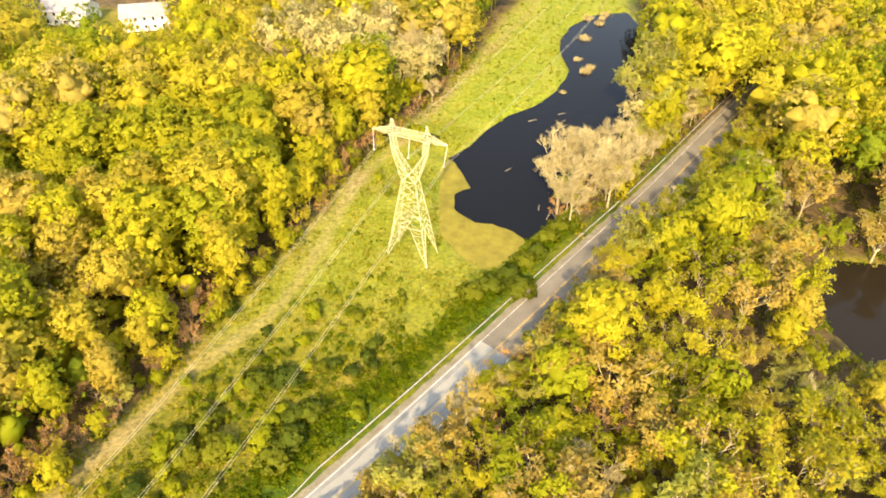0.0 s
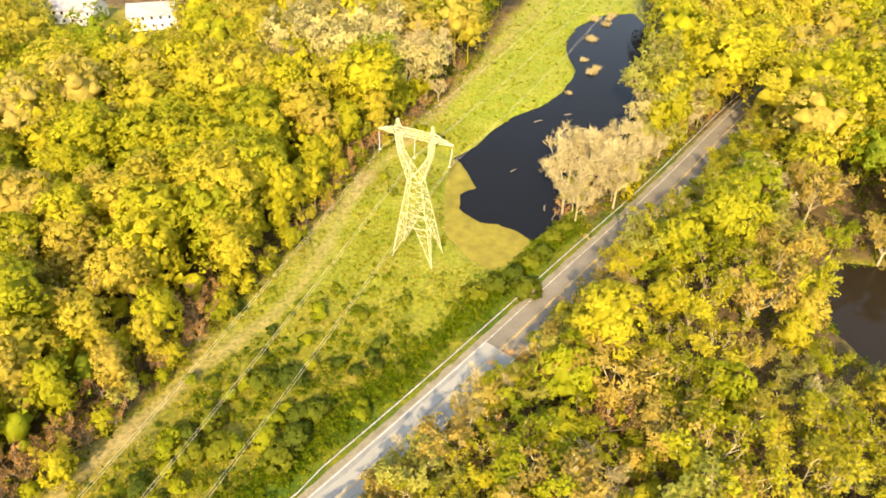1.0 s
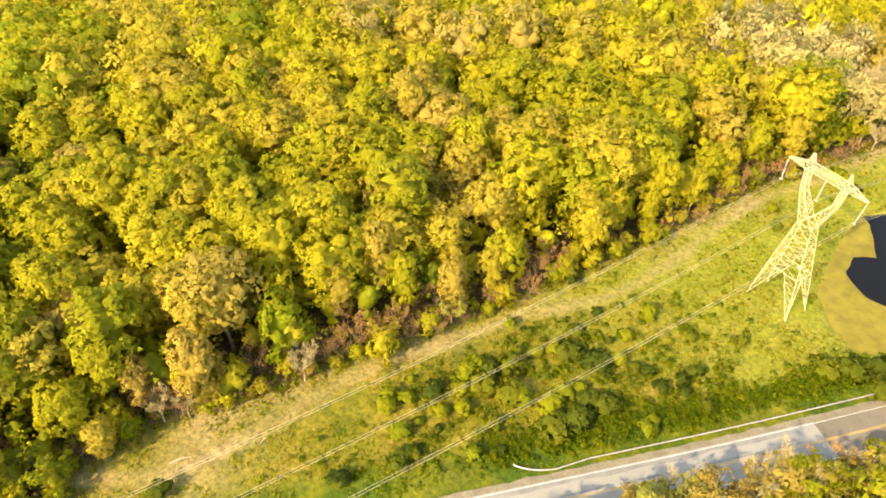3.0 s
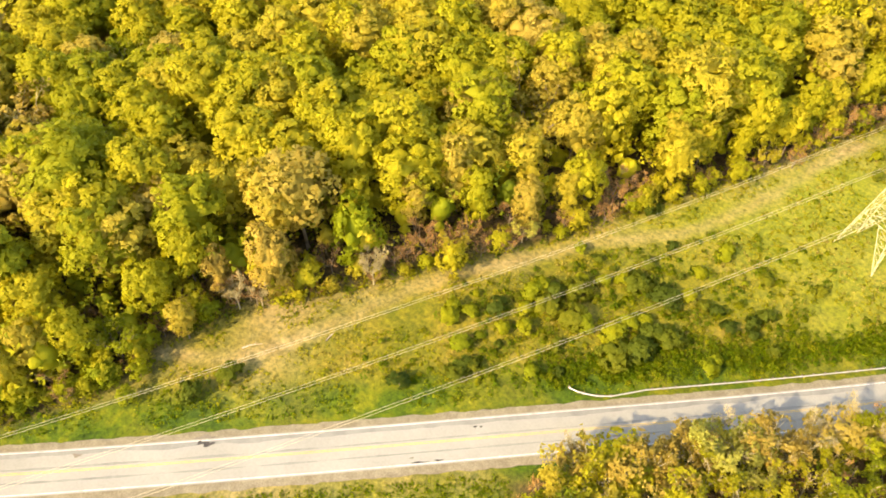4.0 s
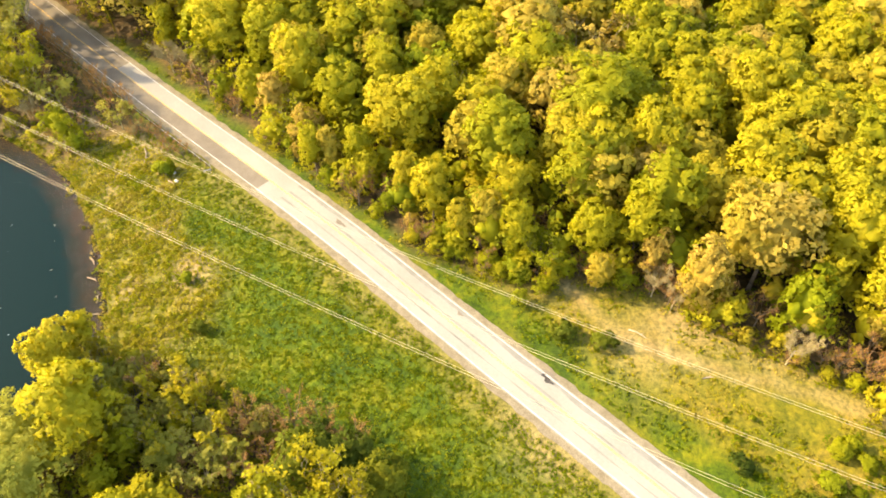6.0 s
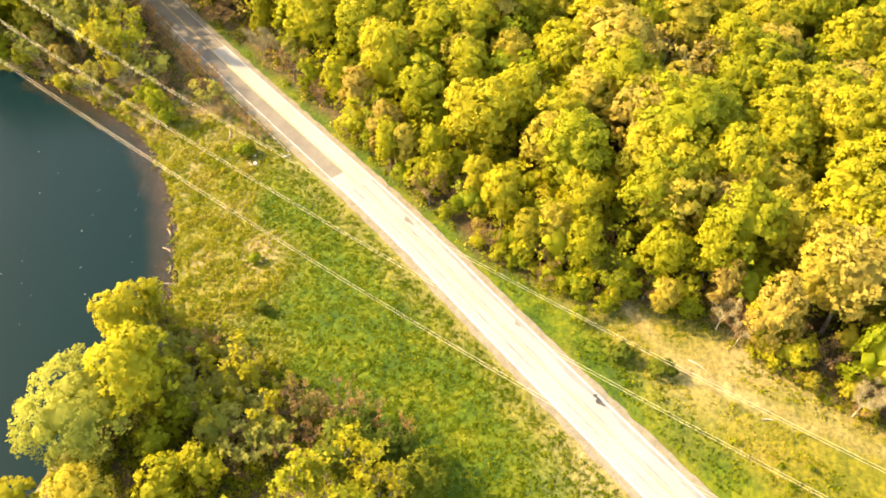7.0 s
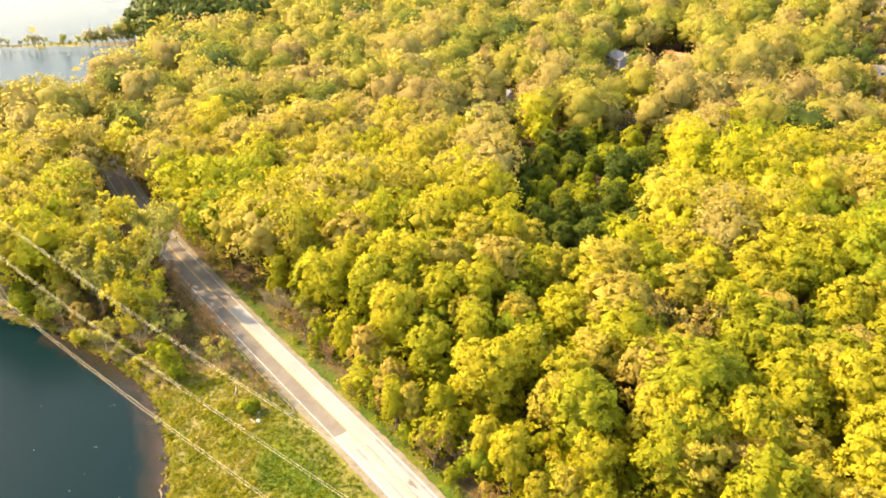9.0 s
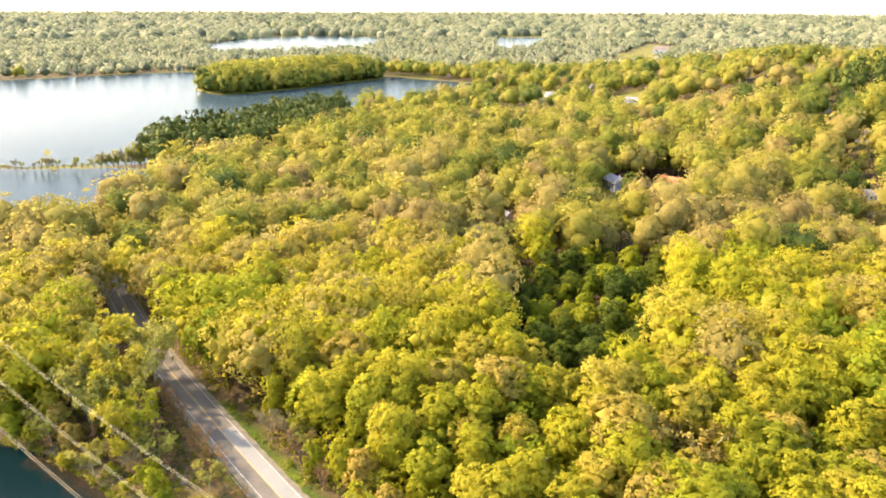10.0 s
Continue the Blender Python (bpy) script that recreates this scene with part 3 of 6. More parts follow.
def crown_leaves(seed, width, low, high, leaves, size, lobes=12, shape="round", level=0, core=0.5, dome=0.4):
    """A crown of boughs, each a mass of small domed clumps of leaves: triangles, soft normals, the boughs' centres."""
    r = np.random.default_rng(seed)
    mid, hz, hw = (low + high) / 2, (high - low) / 2, width / 2
    half, middle = np.array((hw, hw, hz)), np.array((0, 0, mid))
    boughs = int(np.clip(round(lobes * 0.3), 1, 15))
    clumps = int(np.clip(round(leaves / boughs / 10), 3, 18))
    centres, radii = [], []
    for i in range(boughs):
        g = i * 2.39996 + r.uniform(-0.45, 0.45)
        t = -0.86 + 1.74 * ((i + r.uniform(0.1, 0.9)) / boughs) ** 0.9
        if shape == "cone":
            k = (1 - (t + 1) / 2) ** 0.8 * 0.7
        elif shape == "column":
            k = 0.52 * max(0.1, 1 - abs(t) ** 3)
        else:
            k = 0.52 * math.sqrt(max(0.03, 1 - t * t))
        k *= r.uniform(0.8, 1.14) * min(1.0, boughs / 4)
        centres.append((k * hw * math.cos(g), k * hw * math.sin(g), mid + t * hz * 0.8 * min(1.0, boughs / 4)))
        radii.append(hw * r.uniform(0.47, 0.6) * (10 / max(boughs, 3)) ** 0.33 * (0.75 if shape == "cone" else 1.08 if shape == "column" else 1.0))
    centres, radii = np.array(centres), np.array(radii)
    tall = np.array((1, 1, 1.3 if shape == "column" else 1.0))

    def unit(q):
        return q / (np.linalg.norm(q, axis=-1, keepdims=True) + 1e-9)

    away = unit((centres - middle) / half + (0, 0, 0.25))
    tri, soft = [], []
    bv, bf = BALLS[1]
    p = middle + bv * half * (0.5, 0.5, 0.66) * (1 + r.normal(0, 0.12, len(bv)))[:, None]
    if shape == "cone":
        p[:, :2] *= np.clip(1.15 - (p[:, 2:] - low) / (high - low), 0.1, 1.0)
    if boughs > 2:
        tri.append(p[bf].reshape(-1, 3))
        soft.append(bv[bf].reshape(-1, 3))
    bv, bf = BALLS[level]
    for c, rad, d in zip(centres, radii, away):
        p = c + bv * (rad * core * (1 + r.normal(0, 0.12, len(bv))))[:, None] * tall
        tri.append(p[bf].reshape(-1, 3))
        soft.append(unit(bv * 0.8 + d * 0.4)[bf].reshape(-1, 3))
    pick = np.repeat(np.arange(boughs), clumps)
    d = unit(unit(r.normal(0, 1, (len(pick), 3))) + away[pick] * 0.6 + (0, 0, 0.3))
    cc = centres[pick] + d * (radii[pick] * r.uniform(0.78, 1.02, len(pick)))[:, None] * tall
    cr = radii[pick] * r.uniform(0.28, 0.44, len(pick)) * (12 / max(clumps, 4)) ** 0.42
    which = r.choice(len(pick), leaves * 2, p=cr ** 2 / (cr ** 2).sum())
    e = unit(unit(r.normal(0, 1, (leaves * 2, 3))) + d[which] * 0.7 + (0, 0, 0.15))
    p = cc[which] + e * (cr[which] * r.uniform(0.7, 1.12, len(which)))[:, None] * (1, 1, 0.85)
    depth = np.min(np.linalg.norm((p[:, None] - centres[None]) / tall, axis=2) / radii[None], axis=1)
    keep = np.where(depth > 0.82)[0][:leaves]
    whole = unit((p[keep] - middle) / half) * (dome / 2) + away[pick[which[keep]]] * (dome / 2)
    out = unit(e[keep] * 0.5 + d[which[keep]] * 0.3 + whole + r.normal(0, 0.08, (len(keep), 3)))
    v, n = leaf_triangles(p[keep], out, size, size * 0.35, r)
    return np.concatenate([*tri, v]), np.concatenate([*soft, n]), centres


def trunk_and_limbs(seed, tall, girth, ends, sides=6):
    r = np.random.default_rng(seed + 100)
    top = np.array((r.uniform(-0.4, 0.4), r.uniform(-0.4, 0.4), tall * 0.8))
    pts = [np.array((0, 0, -0.4)), np.array((0, 0, 0.5)), top * 0.35 + r.normal(0, 0.15, 3) * (1, 1, 0), top * 0.7, top]
    pieces = [tube(pts, [girth * 1.35, girth, girth * 0.78, girth * 0.5, girth * 0.16], sides)]
    for c in ends:
        start = top * min(0.85, max(0.25, (c[2] - 0.38 * math.hypot(c[0], c[1])) / top[2] - 0.08))
        mid = (start + c) / 2 + np.array((0, 0, -0.06 * tall * 0.4))
        pieces.append(tube([start, mid, c], [girth * 0.42, girth * 0.27, girth * 0.09], 4))
    return joined(pieces)


def bare_branches(seed, tall, width, twigs, thick=0.075):
    """Trunk, limbs and branches of a leafless tree, and its fine twigs as slim triangles."""
    r = np.random.default_rng(seed)
    g = tall * 0.016
    pieces = [tube([(0, 0, -0.4), (0.1, 0, tall * 0.2), (0.2, 0.1, tall * 0.45)], [g * 1.3, g, g * 0.75], 6)]
    tips = []
    for i in range(7):
        an = i * 2.4 + r.uniform(-0.4, 0.4)
        z0 = tall * r.uniform(0.2, 0.42)
        reach = width / 2 * r.uniform(0.45, 0.9)
        end = np.array((math.cos(an) * reach, math.sin(an) * reach, tall * r.uniform(0.68, 0.98)))
        st = np.array((0.1, 0.05, z0))
        mid = st * 0.5 + end * 0.5 + np.array((math.cos(an), math.sin(an), -0.3)) * reach * 0.15
        pieces.append(tube([st, mid, end], [g * 0.6, g * 0.38, g * 0.12], 4))
        for k in range(6):
            t = r.uniform(0.3, 0.95)
            q = st + (end - st) * t + r.normal(0, 0.1, 3)
            e2 = q + np.array((math.cos(an + r.uniform(-1.4, 1.4)), math.sin(an + r.uniform(-1.4, 1.4)), r.uniform(0.2, 1.3))) * tall * r.uniform(0.09, 0.17)
            pieces.append(tube([q, (q + e2) / 2 + r.normal(0, 0.12, 3), e2], [g * 0.26, g * 0.17, g * 0.07], 3))
            tips.append((q, e2))
    n = twigs
    pick = r.integers(0, len(tips), n)
    q = np.array([tips[i][0] for i in pick]) * 0.35 + np.array([tips[i][1] for i in pick]) * 0.65 + r.normal(0, 0.42, (n, 3)) * tall / 14
    dirs = np.array([tips[i][1] - tips[i][0] for i in pick])
    dirs = dirs / np.linalg.norm(dirs, axis=1, keepdims=True) + r.normal(0, 0.6, (n, 3)) + (0, 0, 0.35)
    dirs /= np.linalg.norm(dirs, axis=1, keepdims=True)
    side = np.cross(dirs, r.normal(0, 1, (n, 3)))
    side /= np.linalg.norm(side, axis=1, keepdims=True)
    ln = r.uniform(0.6, 1.4, n)[:, None] * tall / 14
    wd = thick * tall / 14
    v = np.stack([q - side * wd, q + side * wd, q + dirs * ln], 1).reshape(-1, 3)
    return joined(pieces), v


def loose(v):
    return np.arange(len(v)).reshape(-1, 3)


def tree_model(name, label, group, seed, tall, width, leaves, size, foliage, bark, low=0.3, lobes=12, shape="round", level=0):
    """A broadleaf or needle tree at the origin: trunk with limbs, and its crown."""
    ob = empty_thing(name, 0, 0, 0, label, "tree", group)
    v, soft, centres = crown_leaves(seed, width, tall * low, tall, leaves, size, lobes, shape, level)
    tv, tf = trunk_and_limbs(seed, tall, tall * 0.0135, centres[:8])
    mesh_object("trunk", tv, tf, bark, True, parent=ob)
    mesh_object("crown", v, loose(v), foliage, parent=ob, normals=soft)
    return ob


def bare_model(name, label, group, seed, tall, width, twigs, bark, twig, thick=0.075):
    ob = empty_thing(name, 0, 0, 0, label, "tree", group)
    (tv, tf), v = bare_branches(seed, tall, width, twigs, thick)
    mesh_object("trunk", tv, tf, bark, True, parent=ob)
    mesh_object("crown", v, loose(v), twig, parent=ob)
    return ob


def airy_model(name, label, group, seed, tall, width, twigs, leaves, size, bark, twig, foliage):
    """A tree just coming into leaf: sprays of leaves along the outer branches, which show between them."""
    ob = empty_thing(name, 0, 0, 0, label, "tree", group)
    (tv, tf), tw = bare_branches(seed, tall, width, twigs)
    mesh_object("trunk", tv, tf, bark, True, parent=ob)
    mesh_object("crown", tw, loose(tw), twig, parent=ob)
    r = np.random.default_rng(seed + 9)
    tips = tw.reshape(-1, 3, 3)[:, 2]
    sprays = tips[r.choice(len(tips), max(30, leaves // 14), replace=False)] if len(tips) > leaves // 14 else tips
    pick = r.integers(0, len(sprays), leaves)
    along = r.normal(0, 1, (len(sprays), 3)) * (1, 1, 0.55) + (0, 0, 0.5)
    along /= np.linalg.norm(along, axis=1, keepdims=True)
    t = r.uniform(-1.0, 1.0, leaves)
    p = sprays[pick] + along[pick] * (t * tall * 0.06)[:, None] + r.normal(0, tall * 0.017, (leaves, 3))
    out = (p - (0, 0, tall * 0.5)) / (width / 2, width / 2, tall / 2) * 0.6 + along[pick] * 0.2 + (0, 0, 0.35) + r.normal(0, 0.3, (leaves, 3))
    out /= np.linalg.norm(out, axis=1, keepdims=True)
    v, soft = leaf_triangles(p, out, size, size * 0.4, r)
    mesh_object("foliage", v, loose(v), foliage, parent=ob, normals=soft)
    return ob


WOODS = "trees of the wood"
OAKS = [tree_model("broadleaf_tree", lab, WOODS, 11 + i, 20, w, n, 0.355, LEAVES, BARK, lo, lb, sh) for i, (w, lo, lb, sh, n, lab) in enumerate([
    (11.0, 0.26, 40, "round", 2625, "tall oak in yellow-green spring leaf"),
    (9.6, 0.18, 40, "round", 2500, "rounded maple with fresh yellow-green leaves"),
    (12.2, 0.32, 48, "round", 2750, "broad oak with golden-green young leaves"),
    (8.4, 0.12, 40, "column", 2375, "slender tree in yellow-green leaf at the wood"),
    (9.4, 0.20, 36, "round", 2500, "oak with olive-gold spring catkins"),
    (7.8, 0.08, 36, "column", 2250, "narrow young tree in bright spring leaf"),
    (10.4, 0.22, 44, "round", 2625, "many-boughed oak in thin golden leaf")])]
YOUNG = [tree_model("young_tree", "low bushy young tree in yellow-green leaf", "young trees", 41 + i, 10, 7.5, 820, 0.4, LEAVES, BARK, 0.08, 28) for i in range(3)]
GREENS = [tree_model("green_tree", "tree in fresh mid-green leaf", "green trees", 51 + i, 14, 9, 1100, 0.43, LEAVES_GREEN, BARK, 0.1, 30) for i in range(2)]
PALES = [airy_model("blossoming_tree", "tall loose tree with pale creamy blossom", "pale trees", 61 + i, 20, 13, 500, 3000, 0.45, BARK_PALE, TWIGS, LEAVES_PALE) for i in range(2)]
BARES = [bare_model("bare_tree", "leafless grey tree with pale fine twigs", "bare trees", 71 + i, 14, 12, 2400, BARK_PALE, TWIGS, 0.06) for i in range(3)]
BROWNS = [bare_model("leafless_shrub", "brown leafless thicket of twigs", "brown thickets", 81 + i, 8, 7, 560, BARK, TWIGS_BROWN, 0.1) for i in range(2)]
PINES = [tree_model("pine_tree", "dark green pine on the lake shore", "pines", 91 + i, 20, 10, 420, 0.75, NEEDLES, BARK, 0.12, 20, "column" if i else "cone") for i in range(2)]
TANS = [tree_model("tan_tree", "tree with tan-brown young leaves", "tan trees", 95, 18, 9.5, 2200, 0.38, LEAVES_TAN, BARK, 0.08, 38, "column")]
DARKS = [tree_model("dark_tree", "dark green tree with shade put into its leaf colour", "dark green trees", 56 + i, 15, 9.5, 1300, 0.42, LEAVES_DARK, BARK, 0.06, 30, ("round", "cone")[i]) for i in range(2)]
FEATHERY = [airy_model("feathery_tree", lab, "feathery trees", 131 + i, 14, 12.0, 260, 2700, 0.3, bk, tg, lf) for i, (lab, bk, tg, lf) in enumerate([
    ("loose feathery tree in fresh green leaf", BARK, TWIGS, LEAVES_GREEN),
    ("loose feathery tree in yellow-green leaf", BARK_PALE, TWIGS, LEAVES),
    ("loose tree with tan-gold young leaves", BARK_PALE, TWIGS, LEAVES_TAN),
    ("loose feathery tree in pale yellow leaf", BARK_PALE, TWIGS, LEAVES_WILLOW),
    ("spreading tree in yellow-green leaf over the bog", BARK, TWIGS, LEAVES)])]
WILLOWS = [tree_model("willow", "wide pale-yellow willow in soft leaf by the lake", "willows", 97, 13, 16, 8000, 0.25, LEAVES_WILLOW, BARK, 0.12, 60, "round", 1)]
AIRY = [airy_model("budding_tree", "thin tree with olive leaf buds and bare branches showing", "budding trees", 111 + i, 12, 10, 300, 1250, 0.36, BARK_PALE if i else BARK, TWIGS_BROWN if i else TWIGS, LEAVES_WILLOW if i else LEAVES) for i in range(2)]
MODELS = (*TANS, *FEATHERY, *AIRY, *WILLOWS, *DARKS, *OAKS, *YOUNG, *GREENS, *PALES, *BARES, *BROWNS, *PINES)
taken = []  # x, y and reach of each tree that stands


def plant(model, x, y, s=1.0, wide=1.0, turn=None, sink=0.0):
    k = s * wide
    m = pose(x, y, float(height(x, y)) - sink, 0, 0, rng.uniform(0, 360) if turn is None else turn) @ Matrix.Diagonal((k, k, s, 1))
    taken.append((x, y, 4.5 * k))
    return copy_thing(model, m)


def plant_rows(models, rows):
    for i, (x, y, s, wide) in enumerate(rows):
        plant(models[i % len(models)], x, y, s, wide)


# the thicket between the lawn and the lake
plant(WILLOWS[0], -43, -64, 1.0, 1.1)
plant(WILLOWS[0], -60.5, -66.5, 0.55, 0.75)
plant_rows(WILLOWS, [(-58, -58.5, 0.42, 1.0), (-52, -56, 0.45, 1.0), (-55, -46.5, 0.36, 1.0), (-50, -52, 0.42, 1.0), (-47, -45, 0.42, 1.0), (-52, -40, 0.3, 1.0), (-48, -36.5, 0.34, 1.0), (-61, -55.5, 0.34, 1.0)])
plant_rows(OAKS, [(-31, -57, 0.62, 1.3), (-28, -66, 0.6, 1.3)])
plant_rows(GREENS, [(-47.5, -51.5, 0.55, 1.1), (-42, -53, 0.55, 1.1), (-52, -45, 0.3, 1.2)])
plant_rows(AIRY, [(-55, -51, 0.6, 1.1), (-50, -41, 0.55, 1.2), (-48, -46, 0.6, 1.1), (-44, -38, 0.6, 1.2), (-56, -37, 0.35, 1.2), (-53, -33, 0.4, 1.2), (-57.5, -43, 0.42, 1.2), (-46, -35, 0.55, 1.2), (-57, -53, 0.6, 1.1), (-61, -48, 0.45, 1.2), (-64, -52, 0.4, 1.2), (-52, -53.5, 0.6, 1.1), (-50, -49, 0.55, 1.2), (-54, -46, 0.5, 1.2), (-53, -57.5, 0.7, 1.1), (-59, -60, 0.6, 1.0), (-63, -60, 0.5, 1.0)])
plant_rows(YOUNG, [(-58, -47, 0.4, 1.2), (-61, -52, 0.4, 1.2), (-63.5, -56, 0.4, 1.2), (-57, -56, 0.55, 1.1),
                   (-65, -49, 0.25, 1.3), (-36, -48, 0.9, 1.1), (-31, -37, 0.9, 1.1), (-27, -52, 1.0, 1.1), (-40, -44, 0.8, 1.1)])
plant_rows(BARES, [(-58, -60.5, 0.7, 0.9)])
plant_rows([AIRY[0], BROWNS[1]], [(-54, -43, 0.6, 1.0), (-52, -35.5, 0.7, 1.1), (-50, -37.5, 0.6, 1.1)])
plant_rows(BROWNS, [(-51.5, -28, 0.4, 1.3), (-50, -24, 0.4, 1.3), (-53, -30.5, 0.4, 1.3), (-48.5, -30, 0.6, 1.1), (-47, -26.5, 0.55, 1.2), (-45, -33, 0.7, 1.2), (-42, -24, 0.6, 1.2), (-38, -30, 0.9, 1.1), (-50.5, -32.5, 0.5, 1.1), (-45.5, -28.5, 0.6, 1.1), (-33, -26, 0.9, 1.1), (-47, -41, 0.7, 1.1)])
# bare and pale trees on the bank between pond and road
plant_rows(BARES, [(28.5, 141, 1.35, 1.0), (33, 146, 1.45, 1.0), (39, 149, 1.3, 1.0), (36, 155, 1.3, 0.9), (45, 158, 1.2, 0.9), (31, 137, 0.9, 1.0), (41, 143, 1.1, 1.0)])
plant_rows([FEATHERY[3], PALES[0], FEATHERY[3]], [(68, 203, 1.2, 0.9), (75, 212, 0.75, 0.9), (70, 190, 1.1, 0.9), (57, 186, 1.35, 0.9), (54, 176, 0.65, 1.0), (62, 196, 1.4, 0.9), (50, 166, 0.8, 1.0), (66, 180, 0.6, 1.0), (59, 179, 1.1, 0.9)])
plant_rows([BROWNS[0], FEATHERY[3], BROWNS[1]], [(27.5, 137.5, 0.7, 1.1), (31, 142, 0.5, 1.1), (35, 145, 0.8, 1.1), (38.5, 152, 0.8, 1.1), (42, 149, 0.5, 1.1), (46, 155, 0.8, 1.1), (29, 143.5, 0.6, 1.1), (33.5, 149.5, 0.6, 1.1)])
# bare trees by the far end of the road, pale trees behind the tower
plant_rows(BARES, [(122, 210, 1.3, 1.1), (114, 202, 1.1, 1.0), (132, 219, 1.3, 1.1), (74, 147, 1.0, 1.0), (80, 140, 0.9, 1.1), (54, 122, 0.8, 1.0), (64, 76, 0.8, 1.0)])
plant_rows([PALES[0], BARES[0], PALES[1], PALES[0]], [(-48, 206, 1.1, 0.95), (-44, 198, 1.4, 1.0), (-20, 196, 1.05, 0.95), (-6, 198, 0.95, 0.9), (-40, 212, 1.1, 0.9), (-14, 206, 1.4, 0.9), (-18, 214, 1.1, 0.9), (-36, 203, 1.05, 0.9), (-29, 198, 1.1, 0.9), (-25, 207, 1.5, 1.0), (-12, 193, 0.9, 0.9), (-31, 213, 1.1, 1.0), (-22, 189, 0.9, 0.8), (-3, 206, 1.3, 0.9)])
plant_rows(BARES, [(-44, 222, 1.4, 1.1), (-36, 228, 1.4, 1.1), (-20, 218, 1.4, 1.0), (-33, 190, 1.2, 0.8), (-4, 212, 1.3, 0.9)])
# the wood's edge along the meadow
plant_rows(TANS, [(-79.5, 39.5, 1.0, 0.8), (-87, 33, 0.7, 0.8), (-118, -36, 0.7, 1.0)])
plant_rows(OAKS, [(-91, 22, 0.75, 1.0), (-84, 23, 0.5, 1.0), (-100.7, 7.4, 0.8, 1.0), (-79.5, 60, 0.85, 0.75), (-72.5, 68, 0.85, 0.7), (-71, 78, 1.0, 0.9), (-57, 83, 0.75, 0.8),
                  (-52.5, 94.6, 0.8, 0.95), (-42.5, 112, 0.85, 1.0), (-37, 133, 0.95, 0.8), (-53.5, 91, 0.7, 0.9), (-31, 140, 0.7, 0.8), (-46, 116, 0.9, 0.9)])
plant_rows(YOUNG, [(-60.4, 65.4, 0.85, 0.75), (-44, 104, 0.6, 0.8), (-26, 152, 0.7, 0.8)])
plant_rows(BARES, [(-69.4, 53.6, 0.7, 0.75), (-83, 33, 0.6, 0.8), (-80, 36, 0.5, 0.8)])
plant_rows(GREENS, [(-75.5, 55.5, 1.15, 0.85)])
plant_rows(BROWNS, [(-66, 65, 0.9, 0.9), (-63, 73, 0.9, 1.0), (-77, 50, 1.0, 1.0), (-74, 58, 0.9, 0.9), (-87, 33, 1.1, 1.0), (-86, 38, 0.9, 0.9), (-80, 44, 1.0, 1.0), (-52, 89, 0.8, 0.9),
                    (-46, 106, 0.8, 0.9), (-69, 62, 0.8, 1.0), (-56, 78, 0.7, 0.9), (-39, 118, 0.7, 1.0), (-34, 128, 0.7, 0.9)])
# the tall loose grove between lake and road
for i, (x, y, k) in enumerate(((-150, -117, 1.45), (-145, -112, 1.4), (-155, -128, 1.45), (-136, -103, 1.1), (-146, -126, 1.4), (-139, -112, 1.25), (-166, -137, 1.4), (-163, -117, 1.5), (-171, -127, 1.5), (-134, -108, 1.05), (-141, -121, 1.3), (-150, -134, 1.35), (-129, -103, 0.75), (-158, -137, 1.4))):
    plant(FEATHERY[(1, 3, 4)[i % 3]], x, y, k, 0.85)
# tall trees whose shade falls on the lawn
for x, y, k in ((-40, -22, 1.05), (-34, -25, 1.1), (-38, -16, 0.9)):
    plant(FEATHERY[(1, 4)[int(-x) % 2]], x, y, k, 1.0)
plant_rows(BROWNS, [(-52.5, -22.5, 1.1, 0.9), (-50, -17, 1.1, 0.9), (-54, -27, 1.1, 0.9)])
# dense trees whose dark leaf colour also stands in for shadow beside the lawn
plant_rows(DARKS[:1], [(-50, -22.5, 0.55, 1.1), (-47, -16.5, 0.62, 1.2), (-43.5, -11.5, 0.65, 1.2), (-45, -23, 0.8, 1.2)])
plant_rows([BROWNS[0], AIRY[0]], [(-54, -34, 0.9, 1.0), (-57, -44, 0.8, 0.9), (-60, -52, 1.0, 0.9), (-63, -59, 0.7, 0.8)])
# the dark green bush between grove and bank
plant_rows(GREENS, [(-120.0, -89.5, 0.6, 0.95), (-118.0, -86.5, 0.4, 1.1)])
# greens and browns beside the far road and the lake
plant_rows(GREENS, [(-127, -94.5, 0.45, 0.9), (-112, -66.5, 0.2, 1.2), (-102, -5, 0.4, 1.3), (-95, 0, 0.3, 1.4), (-88, 3, 0.35, 1.3), (-80, 9, 0.25, 1.4), (-83, 13, 0.3, 1.3), (-86, 8, 0.4, 1.2)])
plant_rows([BROWNS[0], BROWNS[1], AIRY[1], BROWNS[1]], [(-119, -69, 0.29, 1.3), (-123, -76, 0.40, 1.2), (-126, -80, 0.60, 1.2), (-130, -85, 0.68, 1.2), (-125, -90, 0.60, 1.2), (-129, -93, 0.75, 1.2), (-133, -97, 0.83, 1.2), (-137, -100, 0.83, 1.2), (-141, -105, 0.90, 1.2),
    (-121, -84, 0.34, 1.3), (-118, -90, 0.34, 1.3), (-121, -94, 0.40, 1.3), (-126, -98, 0.68, 1.2), (-130, -108, 0.75, 1.2), (-126, -110, 0.68, 1.2), (-128, -115, 0.75, 1.2), (-134, -118, 0.90, 1.2), (-131, -124, 0.83, 1.2), (-134, -128, 0.90, 1.2), (-145, -110, 0.90, 1.1),
    (-150, -114, 0.90, 1.1), (-155, -120, 0.98, 1.1), (-160, -126, 1.05, 1.1), (-149, -126, 1.35, 1.1), (-156, -132, 1.35, 1.1), (-163, -133, 1.20, 1.1), (-168, -138, 1.20, 1.1)])
